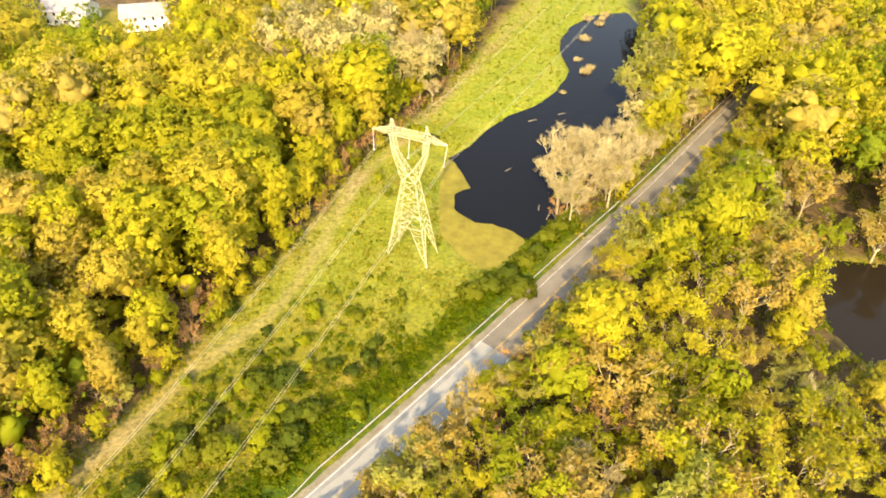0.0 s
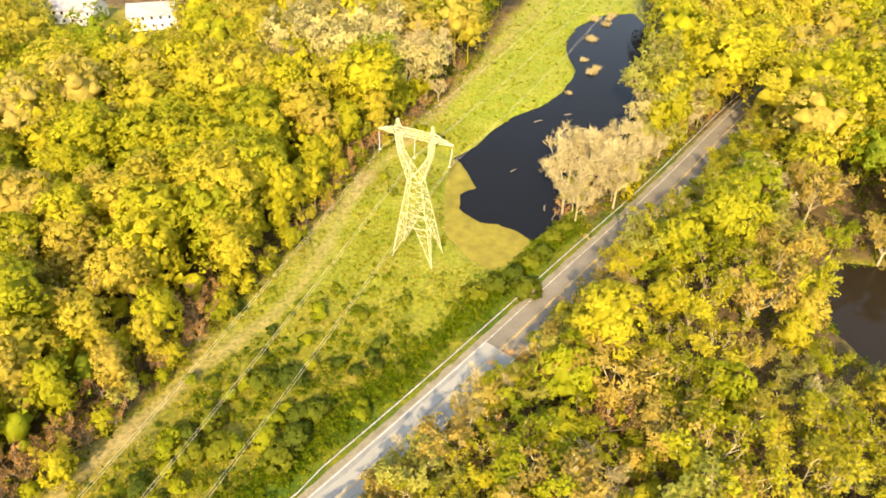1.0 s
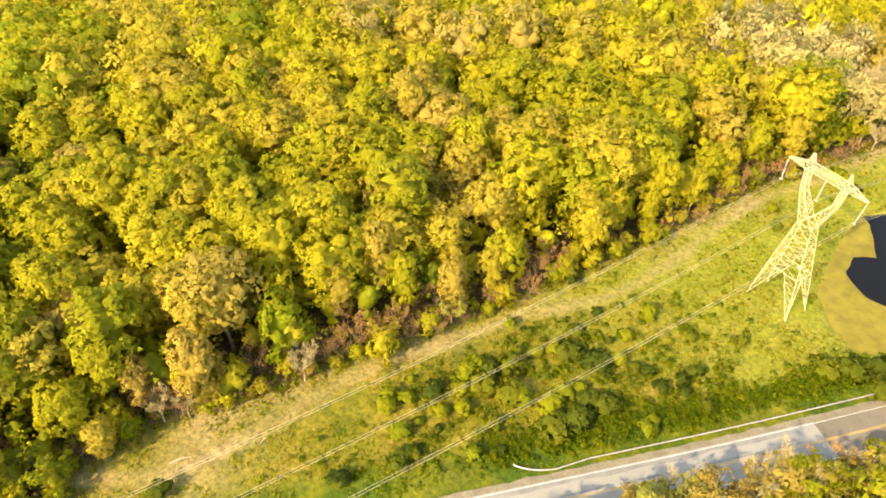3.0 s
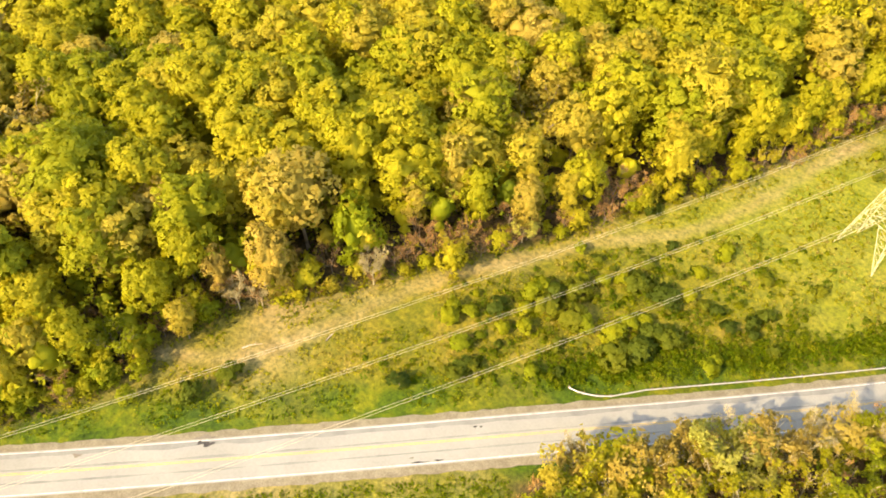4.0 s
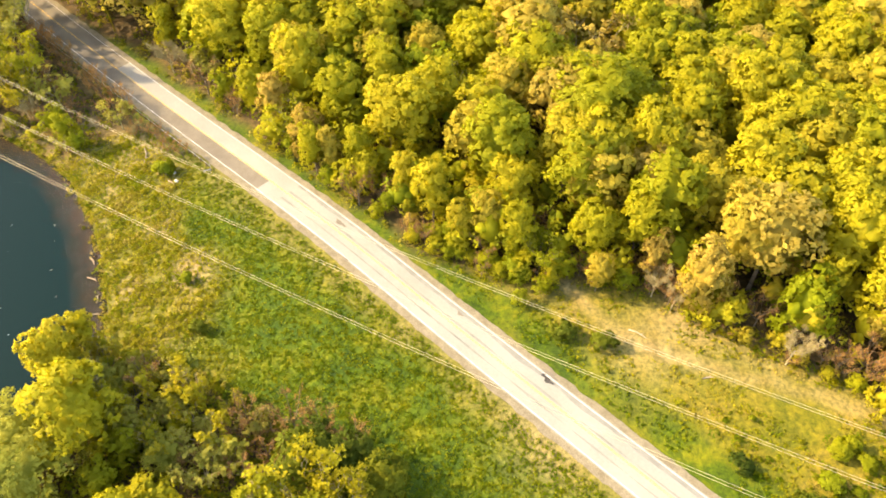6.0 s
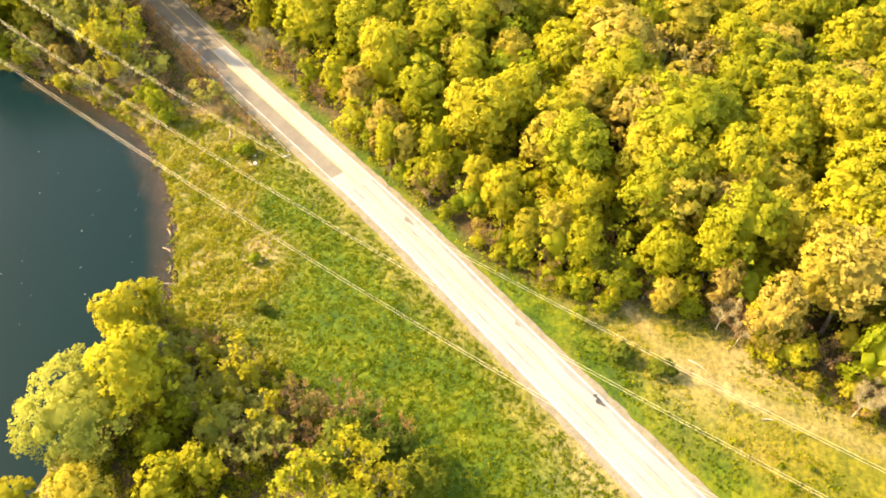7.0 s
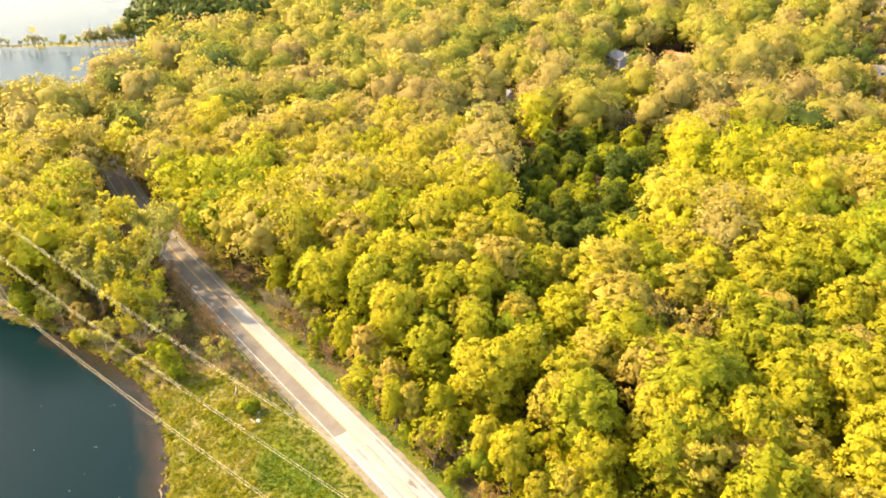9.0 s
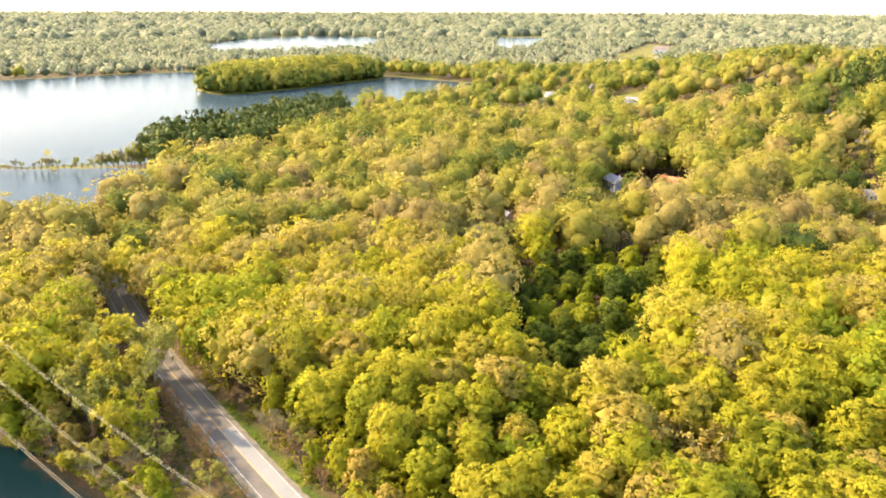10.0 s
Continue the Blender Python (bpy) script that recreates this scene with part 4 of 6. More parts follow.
for i, (x, y) in enumerate(beside(stretch(catmull(ROAD, 3.0), (-122, -57), (-190, -136)), -8.2)):
    plant(BROWNS[i % 2], x + rng.uniform(-0.8, 0.8), y + rng.uniform(-0.8, 0.8), rng.uniform(0.55, 0.85) * (0.75 if x > -128 else 1.1), 1.15)
plant_rows(OAKS, [(-144, -124, 0.75, 0.8), (-139, -131, 0.7, 0.9), (-150, -134, 0.8, 0.9)])
plant_rows(TANS, [(-131, -119, 0.5, 1.1), (-136, -126, 0.6, 1.1), (-119, -34, 0.6, 1.0), (-128, -44, 0.8, 1.0)])
plant_rows(GREENS, [(-124, -95.5, 0.42, 1.0), (-134, -138, 0.6, 1.2), (-139, -143, 0.6, 1.2), (-147, -143, 0.8, 1.1)])
plant_rows(BARES, [(-141, -108, 0.75, 0.8), (-147, -115, 0.85, 0.8), (-128, -101, 0.45, 0.9), (-152, -121, 0.8, 0.8)])
plant_rows(YOUNG, [(-130, -112, 0.5, 1.0), (-126, -105, 0.35, 1.2), (-121.5, -98.5, 0.3, 1.3), (-134, -132, 0.6, 1.1), (-128, -119, 0.4, 1.2), (-153, -138, 0.9, 1.0)])
plant_rows(BROWNS, [(-132, -91, 0.4, 1.1), (-136, -96, 0.45, 1.1), (-140, -100, 0.5, 1.1), (-145, -105, 0.5, 1.1), (-149, -110, 0.5, 1.1), (-154, -116, 0.5, 1.1), (-159, -122, 0.5, 1.1), (-127, -86, 0.3, 1.2),
                    (-113, -27, 0.7, 1.1), (-124, -43, 0.8, 1.0), (-106, -16, 0.6, 1.1), (-132, -55, 0.8, 1.0)])


def jittered(x0, x1, y0, y1, step, seed):
    r = np.random.default_rng(seed)
    a, b_ = np.meshgrid(np.arange(x0, x1, step), np.arange(y0, y1, step))
    a = a + (np.arange(a.shape[0]) % 2)[:, None] * step * 0.5
    return (np.stack([a, b_], -1).reshape(-1, 2) + r.uniform(-0.34, 0.34, (a.size, 2)) * step), r


def heading(x, y):
    """Degrees anticlockwise from +y."""
    return np.degrees(np.arctan2(-x, y))


def clear_of_taken(p):
    q = np.array(taken)
    return np.min(np.hypot(p[:, None, 0] - q[None, :, 0], p[:, None, 1] - q[None, :, 1]) - 0.8 * q[None, :, 2], axis=1) > 1.0


def in_house_yard(p, extra=0.0):
    r = np.zeros(len(p), bool)
    for hx, hy, hr in HOUSE_SPOTS:
        r |= np.hypot(p[:, 0] - hx, p[:, 1] - hy) < hr - 4 + extra
    return r


def hides_road(p, k=1.13):
    """Places where a tree would hide the open stretch of road past the lawn."""
    r = np.zeros(len(p), bool)
    for f in (1.0, 1 + (k - 1) * 0.35, 1 + (k - 1) * 0.7, k):
        r |= distance(ROAD_LINE, p[:, 0] * f, p[:, 1] * f) < 6.5
    r &= (p[:, 0] > -205) & (p[:, 0] < -70) & (p[:, 1] < -20)
    for f in (1.0, 1.04, 1.08):
        r |= inside(BOG, p[:, 0] * f, p[:, 1] * f)
    return r


# the low growth along the wood's edges
spots, r = jittered(-170, 120, -75, 215, 5.2, 4)
d = openness(spots[:, 0], spots[:, 1])
rs = distance(ROAD_LINE, spots[:, 0], spots[:, 1])
hd, dist = heading(spots[:, 0], spots[:, 1]), np.hypot(spots[:, 0], spots[:, 1])
south = (spots[:, 0] > -26) & (spots[:, 0] - spots[:, 1] > -56)
edge = (d > np.where(south, -2.7, 0.3)) & (d < 7) & (rs > np.where(south, 4.9, 5.9)) & (dist > 32) & (dist < 215) & (hd > -60) & (hd < 140)
q = np.array(taken)
edge &= np.min(np.hypot(spots[:, None, 0] - q[None, :, 0], spots[:, None, 1] - q[None, :, 1]) - 0.45 * q[None, :, 2], axis=1) > 0.8
edge &= ~hides_road(spots, 1.09)
edge &= ~((spots[:, 0] > -62) & (spots[:, 0] < -22) & (spots[:, 1] > -60) & (spots[:, 1] < 36))
spots = spots[edge]
for x, y in spots[np.argsort(np.hypot(*spots.T))][:200]:
    k = r.random()
    if openness(x, y) < 3.5 and signed(FIELD, x, y) < 6 and k < 0.75:  # low brush at the meadow
        plant(BROWNS[r.integers(2)], x, y, r.uniform(0.5, 0.9), r.uniform(0.9, 1.2))
        continue
    if x > -26 and x - y > -100:  # loose crowns that overhang the road
        if k < 0.7:
            plant(FEATHERY[r.integers(5)], x, y, r.uniform(0.5, 0.9), r.uniform(0.95, 1.25))
        elif k < 0.85:
            plant(BROWNS[r.integers(2)], x, y, r.uniform(0.6, 1.1), r.uniform(0.9, 1.2))
        else:
            plant(BARES[r.integers(3)], x, y, r.uniform(0.5, 0.8), r.uniform(0.8, 1.1))
    elif k < 0.5:  # slender trees, in leaf almost to the ground
        plant(OAKS[(1, 3, 5, 3, 4)[r.integers(5)]], x, y, r.uniform(0.6, 0.95), r.uniform(0.75, 1.0))
    elif k < 0.6:
        plant(YOUNG[r.integers(3)], x, y, r.uniform(0.6, 1.15), r.uniform(0.8, 1.0))
    elif k < 0.68:
        plant(FEATHERY[r.integers(5)], x, y, r.uniform(0.5, 0.8), r.uniform(0.8, 1.1))
    elif k < 0.74:
        plant(GREENS[r.integers(2)], x, y, r.uniform(0.3, 0.7), r.uniform(0.9, 1.2))
    elif k < 0.93:
        plant(BROWNS[r.integers(2)], x, y, r.uniform(0.6, 1.2), r.uniform(0.9, 1.2))
    else:
        plant(BARES[r.integers(3)], x, y, r.uniform(0.5, 0.8), r.uniform(0.8, 1.1))

# the wood nearest to the way: each tree a thing
spots, r = jittered(-330, 190, -290, 320, 9.3, 3)
d = openness(spots[:, 0], spots[:, 1])
dist = np.hypot(spots[:, 0], spots[:, 1])
hd = heading(spots[:, 0], spots[:, 1])
north = (d > 1.2) & (dist > 36) & (dist < 290) & (hd > -60) & (hd < 140) & ~in_house_yard(spots) & clear_of_taken(spots) & ~hides_road(spots, 1.2)
spots, d, dist = spots[north], d[north], dist[north]
order = np.argsort(dist)
near, rest = order[:300], order[300:]
HOLLOW_GROUND = [(-174, -8), (-179, 10), (-225, 25), (-290, 33), (-300, 10), (-262, -28), (-210, -24)]
near = near[signed(HOLLOW_GROUND, *spots[near].T) > 3]
road_side = distance(ROAD_LINE, spots[:, 0], spots[:, 1])
south_east = (spots[:, 0] - spots[:, 1]) > -60
for i in near:
    x, y = spots[i]
    if south_east[i] and x > -40:  # loose growth between road and bog
        kind, s = (FEATHERY, r.uniform(0.8, 1.2)) if r.random() < 0.8 else ((OAKS, r.uniform(0.5, 0.75)) if r.random() < 0.5 else (GREENS, r.uniform(0.5, 0.9)))
        if r.random() < 0.12:
            kind, s = (BARES, r.uniform(0.6, 0.9)) if r.random() < 0.6 else (TANS, r.uniform(0.4, 0.7))
        if road_side[i] < 14:
            kind, s = FEATHERY, (r.uniform(0.4, 0.6) if x < 0 else r.uniform(0.45, 0.75))
    elif road_side[i] < 17 and y < 5 and r.random() < 0.75:  # olive and brown brush along the road
        kind, s = (AIRY, r.uniform(0.55, 0.85)) if r.random() < 0.5 else (FEATHERY[1:4], r.uniform(0.5, 0.8))
    elif d[i] < 6 or road_side[i] < 16:
        kind, s = (OAKS, r.uniform(0.7, 0.95)) if r.random() < 0.8 else (FEATHERY, r.uniform(0.7, 1.0))
    else:
        kind, s = (OAKS[:5] + OAKS[6:], r.uniform(0.9, 1.22)) if r.random() < 0.9 else ((GREENS, r.uniform(1.0, 1.3)) if r.random() < 0.6 else (FEATHERY, r.uniform(1.2, 1.4)))
    if south_east[i] and x > -40 and r.random() < 0.3:
        continue
    plant(kind[r.integers(len(kind))], x, y, s, r.uniform(1.0, 1.28))


# brown brush and saplings at the foot of the wood's edge
line = stretch(catmull(FIELD, 2.9, True), (-92, -8), (-12, 178))
for i, (x, y) in enumerate(line):
    x, y = x - r.uniform(-1.2, 2.2), y + r.uniform(-1.5, 1.5)
    k = r.random()
    if distance(TRACK_LINE, np.array([x]), np.array([y]))[0] < 2.2:
        continue
    if k < 0.38:
        plant(BROWNS[i % 2], x, y, r.uniform(0.4, 0.75), r.uniform(1.0, 1.3))
    elif k < 0.5:
        plant(AIRY[i % 2], x, y, r.uniform(0.35, 0.6), r.uniform(1.0, 1.2))
    elif k < 0.85:
        plant(YOUNG[i % 3], x, y, r.uniform(0.3, 0.6), r.uniform(0.9, 1.1))
    else:
        plant(GREENS[i % 2], x, y, r.uniform(0.2, 0.4), r.uniform(1.0, 1.3))
plant_rows([GREENS[0], YOUNG[1], GREENS[1]], [(-101, -19, 0.25, 1.4), (-99, -12, 0.3, 1.3), (-96, -8, 0.25, 1.4), (-92.5, -4, 0.28, 1.4), (-90, 0, 0.25, 1.4), (-88, 4, 0.28, 1.4), (-85, 9, 0.3, 1.2), (-95, -12, 0.22, 1.4),
                                              (-97, -3, 0.35, 1.2), (-93, 4, 0.35, 1.2), (-89, 9, 0.35, 1.2), (-103, -12, 0.35, 1.3), (-100, -5, 0.4, 1.2)])
# saplings and brush that close the wood's foot north of the road
p, r = jittered(-135, -74, -62, 44, 4.6, 17)
d = openness(*p.T)
q = np.array(taken)
p = p[(d > 0.2) & (d < 20) & (p[:, 1] - p[:, 0] > 68) & ~hides_road(p, 1.06) & (np.min(np.hypot(p[:, None, 0] - q[None, :, 0], p[:, None, 1] - q[None, :, 1]) - 0.3 * q[None, :, 2], axis=1) > 0.5)]
for i, (x, y) in enumerate(p[:110]):
    k = r.random()
    if k < 0.5:
        plant(YOUNG[i % 3], x, y, r.uniform(0.4, 0.8), r.uniform(0.9, 1.2))
    elif k < 0.75:
        plant(BROWNS[i % 2], x, y, r.uniform(0.5, 0.9), r.uniform(0.9, 1.2))
    else:
        plant(GREENS[i % 2], x, y, r.uniform(0.3, 0.5), r.uniform(0.9, 1.2))
# growth that overhangs the road's far stretch, and the bank opposite
for off, p0, p1, small, big, kinds in ((-8.0, (16, 100), (128, 236), 0.4, 0.7, (FEATHERY[1], FEATHERY[4], AIRY[0], FEATHERY[0], AIRY[1], FEATHERY[2])), (9.0, (46, 140), (128, 236), 0.5, 0.9, (PALES[0], AIRY[1], YOUNG[1], AIRY[0], BARES[1]))):
    for i, (x, y) in enumerate(beside(stretch(catmull(ROAD, 4.2), p0, p1), off)):
        kind = kinds[i % len(kinds)]
        tall = 0.55 if kind in OAKS or kind in PALES else 1.0
        plant(kind, x + r.uniform(-1, 1), y + r.uniform(-1, 1), tall * r.uniform(small, big), r.uniform(0.95, 1.2))
for i, (x, y) in enumerate(beside(stretch(catmull(ROAD, 3.3), (-24, 53), (24, 110)), -7.2)):
    kind, s = ((BARES[0], 0.5), (YOUNG[1], 0.6), (BROWNS[0], 0.7), (TANS[0], 0.3), (BARES[2], 0.45), (YOUNG[0], 0.7))[i % 6]
    plant(kind, x + r.uniform(-0.6, 1.0), y + r.uniform(-0.8, 0.8), s * r.uniform(1.0, 1.5), r.uniform(1.0, 1.25))
plant_rows([BARES[0], BROWNS[0], BARES[2]], [(5, 78, 0.4, 1.1), (0, 72, 0.35, 1.1), (-6, 65, 0.35, 1.2), (10, 83, 0.45, 1.1), (-12, 58, 0.3, 1.2), (15, 90, 0.4, 1.1)])


HOUSES_SEEN = [(-132, 253), (-104, 250), (-440, 15), (-449, 49), (-818, 39), (-1226, 190), (-604, 177), (-532, 177), (-415, 149), (-917, -54), (-355, -41)]


def lowered(p):
    """Young growth instead of tall trees on the open side of the houses."""
    k = np.ones(len(p))
    for hx, hy in HOUSES_SEEN:
        s = 0.86 if hy > 200 else 0.78
        k = np.where(distance([(hx, hy), (hx * s, hy * s)], p[:, 0], p[:, 1]) < (13 if hy > 200 else 8), 0.45, k)
    return k


def wood(name, spots, talls, leaves, size, label, seed, lobes=9, foliage=None, variants=6, low=0.3, shape="round", limbs=True, level=0, tint=None, wide=15.0, core=0.46):
    """Many trees of a far wood in one mesh, each with its own size, turn and tint."""
    r = np.random.default_rng(seed)
    shapes = []
    for k in range(variants):
        v, soft, c = crown_leaves(seed + k, wide, 20 * low, 20, leaves, size, lobes, shape, level, core, 0.95)
        if limbs:
            tv, tf = trunk_and_limbs(seed + k, 20, 0.24, c[:2], 3)
            tri = np.concatenate([tf[:, (0, 1, 2)], tf[:, (0, 2, 3)]])
            w = tv[tri]
            flat = np.cross(w[:, 1] - w[:, 0], w[:, 2] - w[:, 0])
            flat /= np.linalg.norm(flat, axis=1, keepdims=True) + 1e-9
            v, soft = np.concatenate([v, w.reshape(-1, 3)]), np.concatenate([soft, np.repeat(flat, 3, 0)])
        shapes.append((v, soft))
    out, tints, nrms = [], [], []
    z = height(spots[:, 0], spots[:, 1])
    talls = talls * lowered(spots)
    tint = r.random(len(spots)) if tint is None else tint
    for (x, y), zz, tall, hue in zip(spots, z, talls, tint):
        v, soft = shapes[r.integers(variants)]
        g, k = r.uniform(0, 2 * math.pi), tall / 20
        c, s = math.cos(g) * k, math.sin(g) * k
        w = r.uniform(0.85, 1.15)
        out.append(np.stack([(v[:, 0] * c - v[:, 1] * s) * w + x, (v[:, 0] * s + v[:, 1] * c) * w + y, v[:, 2] * k + zz], 1))
        nrms.append(np.stack([(soft[:, 0] * c - soft[:, 1] * s) / k, (soft[:, 0] * s + soft[:, 1] * c) / k, soft[:, 2]], 1))
        tints.append(np.full(len(v), hue))
    v = np.concatenate(out)
    ob = mesh_object(name, v, loose(v), foliage or LEAVES_JOINED, tint=np.concatenate(tints), normals=np.concatenate(nrms))
    return tagged(ob, label, "woodland", kind="stuff")


def hues(p, r):
    """Tint of each tree: mostly mixed, with stands of one hue."""
    dark = np.where(r.random(len(p)) < 0.09, -0.5, 0.0)
    return np.clip(dark + 0.48 + 0.3 * waves(p[:, 0], p[:, 1], 26, 3.3) + 0.15 * waves(p[:, 0], p[:, 1], 9, 1.3) + r.normal(0, 0.17, len(p)) + 0.28 * np.exp(-((p[:, 0] + 262) ** 2 + (p[:, 1] + 66) ** 2) / 2400) + 0.3 * np.exp(-((p[:, 0] + 205) ** 2 + (p[:, 1] + 165) ** 2) / 1500) + 0.25 * np.exp(-((p[:, 0] + 350) ** 2 + (p[:, 1] - 55) ** 2) / 3000) - 0.12 * smooth(500, 1000, np.hypot(p[:, 0], p[:, 1])) + 0.1 * smooth(500, 300, np.hypot(p[:, 0], p[:, 1])), 0, 1)


# the tangle between the road and the bog
fill, r3 = jittered(-20, 100, 45, 180, 6.2, 14)
fd_ = openness(*fill.T)
fill = fill[(fd_ > 1) & (fill[:, 0] - fill[:, 1] > -80) & ~hides_road(fill) & (np.hypot(*fill.T) > 42) & (heading(*fill.T) > -58)]
q = np.array(taken)
fill = fill[np.min(np.hypot(fill[:, None, 0] - q[None, :, 0], fill[:, None, 1] - q[None, :, 1]) - 0.55 * q[None, :, 2], axis=1) > 0.6]
for x, y in fill[:85]:
    k = r3.random()
    if k < 0.55:
        plant(FEATHERY[r3.integers(5)], x, y, r3.uniform(0.45, 0.8), r3.uniform(0.9, 1.2))
    elif k < 0.8:
        plant(FEATHERY[(1, 3, 4)[r3.integers(3)]], x, y, r3.uniform(0.5, 0.8), r3.uniform(0.9, 1.2))
    elif k < 0.9:
        plant(BROWNS[r3.integers(2)], x, y, r3.uniform(0.7, 1.3), r3.uniform(0.9, 1.2))
    else:
        plant(BARES[r3.integers(3)], x, y, r3.uniform(0.4, 0.7), r3.uniform(0.9, 1.3))

# stands of other trees in the wood: a hollow's greens, coloured darker for its shade, brown bare crowns
p, r2 = jittered(-300, -170, -30, 36, 8.2, 15)
HOLLOW = [tuple(s) for s in p[inside(HOLLOW_GROUND, *p.T)]]
BROWN_STAND = [(-255, -85), (-304, -123), (-265, -70), (-287, -43), (-319, 27), (-333, 48), (-369, 117), (-376, 98), (-228, -64), (-215, -72), (-260, -125), (-202, -110), (-275, -55), (-326, 38)]
PINE_STAND = [(-640, 205), (-652, 222), (-668, 212), (-680, 232), (-660, 190), (-690, 215), (-645, 238), (-672, 246), (-700, 236), (-630, 190), (-712, 250), (-655, 255)]
PINE_GROUND = [*PINE_LINE, (-560, -205), (-470, -226), (-420, -246), (-388, -264)]
p, r2 = jittered(-670, -380, -320, -190, 9.5, 12)
p = p[openness(*p.T) > 1]
PINE_STAND += [tuple(s) for s in p[(distance(PINE_LINE, *p.T) < 12) | inside(PINE_GROUND, *p.T)]]
q = np.array([*HOLLOW, *BROWN_STAND, *PINE_STAND], float)


def near_hollow(p):
    return signed(HOLLOW_GROUND, *p.T) < 3


def free_of_stands(p):
    near_pines = (distance(PINE_LINE, *p.T) < 19) | inside(PINE_GROUND, *p.T) | (inside([(-452, -298), (-662, -238), (-720, -270), (-650, -320), (-440, -330)], *p.T))
    return (np.min(np.hypot(p[:, None, 0] - q[None, :, 0], p[:, None, 1] - q[None, :, 1]), axis=1) > 7.0) & ~near_pines & ~near_hollow(p)


for x, y in HOLLOW:
    plant(DARKS[r.integers(2)] if r.random() < 0.72 else GREENS[r.integers(2)], x, y, r.uniform(0.6, 1.05), r.uniform(0.95, 1.3))
for i, (x, y) in enumerate(BROWN_STAND):
    plant(BROWNS[i % 2] if i % 3 else BARES[i % 3], x, y, (2.3 if i % 3 else 1.4) * r.uniform(0.85, 1.1), r.uniform(0.9, 1.2))
    dx, dy = r.uniform(-9, 9, 2)
    plant(AIRY[i % 2], x + dx, y + dy, 1.6 * r.uniform(0.85, 1.1), r.uniform(0.9, 1.2))
for x, y in PINE_STAND:
    plant(PINES[r.integers(2)], x, y, r.uniform(1.15, 1.5), r.uniform(0.85, 1.1))
rest = rest[free_of_stands(spots[rest])]
wood("wood", spots[rest], r.uniform(17, 25, len(rest)), 880, 0.47, "dense oak wood in yellow-green spring leaf", 200, 30, tint=hues(spots[rest], r), wide=14.0)


# the understorey that fills the wood between its tall trees
p, r2 = jittered(-300, 130, -250, 290, 7.0, 27)
od, far_off = openness(*p.T), np.hypot(*p.T)
p = p[(od > 5) & (far_off > 45) & (far_off < 270) & (heading(*p.T) > -36) & (heading(*p.T) < 138) & ~hides_road(p, 1.12) & ~in_house_yard(p) & (p[:, 1] - p[:, 0] > 84) & ~near_hollow(p)]
wood("understorey", p, r2.uniform(8, 13, len(p)), 110, 0.8, "young green growth under the tall trees", 250, 14, low=0.1, limbs=False, tint=np.clip(r2.normal(0.28, 0.2, len(p)), 0, 1), wide=15.0, core=0.36)


def far_spots(r0, r1, step, seed, h0=68, h1=136, edge=4.0):
    """Places of trees on the plain, with room for yards and fields."""
    p, r = jittered(-r1, 400, -r1 * 0.75, r1 * 0.6, step, seed)
    rad, h = np.hypot(p[:, 0], p[:, 1]), heading(p[:, 0], p[:, 1])
    p = p[(rad > r0) & (rad < r1) & (h > h0) & (h < h1)]
    strip = (np.abs(signed(LAKE_B, *p.T)) < 16) & (np.abs(signed(LAKE_C, *p.T)) < 24)
    return p[(openness(p[:, 0], p[:, 1]) > edge) & (clearing(*p.T) < 0.5) & ~strip & ~in_house_yard(p, 3) & free_of_stands(p)], r


p, r = far_spots(286, 640, 13.6, 5, edge=2.0)
inner = np.hypot(*p.T) < 430
for part_of, leaves, size, seed in ((inner, 520, 0.6, 300), (~inner, 250, 0.8, 320)):
    k = p[part_of]
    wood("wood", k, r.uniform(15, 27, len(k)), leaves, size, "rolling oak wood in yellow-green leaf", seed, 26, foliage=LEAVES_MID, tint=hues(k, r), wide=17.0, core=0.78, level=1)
p, r = far_spots(640, 1300, 20, 6, edge=14.0)
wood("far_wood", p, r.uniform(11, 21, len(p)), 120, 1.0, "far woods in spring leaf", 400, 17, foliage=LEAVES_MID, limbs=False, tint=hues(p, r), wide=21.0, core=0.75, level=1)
# from here outward the leaf colour itself carries the haze
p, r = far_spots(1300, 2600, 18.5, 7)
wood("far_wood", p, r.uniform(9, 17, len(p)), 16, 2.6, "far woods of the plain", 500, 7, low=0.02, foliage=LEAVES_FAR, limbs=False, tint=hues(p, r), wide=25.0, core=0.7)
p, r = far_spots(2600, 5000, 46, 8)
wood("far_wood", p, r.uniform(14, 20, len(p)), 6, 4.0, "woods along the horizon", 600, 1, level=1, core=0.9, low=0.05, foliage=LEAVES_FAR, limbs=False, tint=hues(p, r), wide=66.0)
isle, r = jittered(-1180, -830, -560, -300, 10, 9)
isle = isle[signed(ISLE, isle[:, 0], isle[:, 1]) < 2]
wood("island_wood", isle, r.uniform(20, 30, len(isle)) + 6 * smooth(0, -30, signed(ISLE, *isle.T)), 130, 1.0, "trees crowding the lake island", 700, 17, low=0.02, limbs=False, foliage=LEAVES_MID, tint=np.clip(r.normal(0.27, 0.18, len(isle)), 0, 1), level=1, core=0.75)
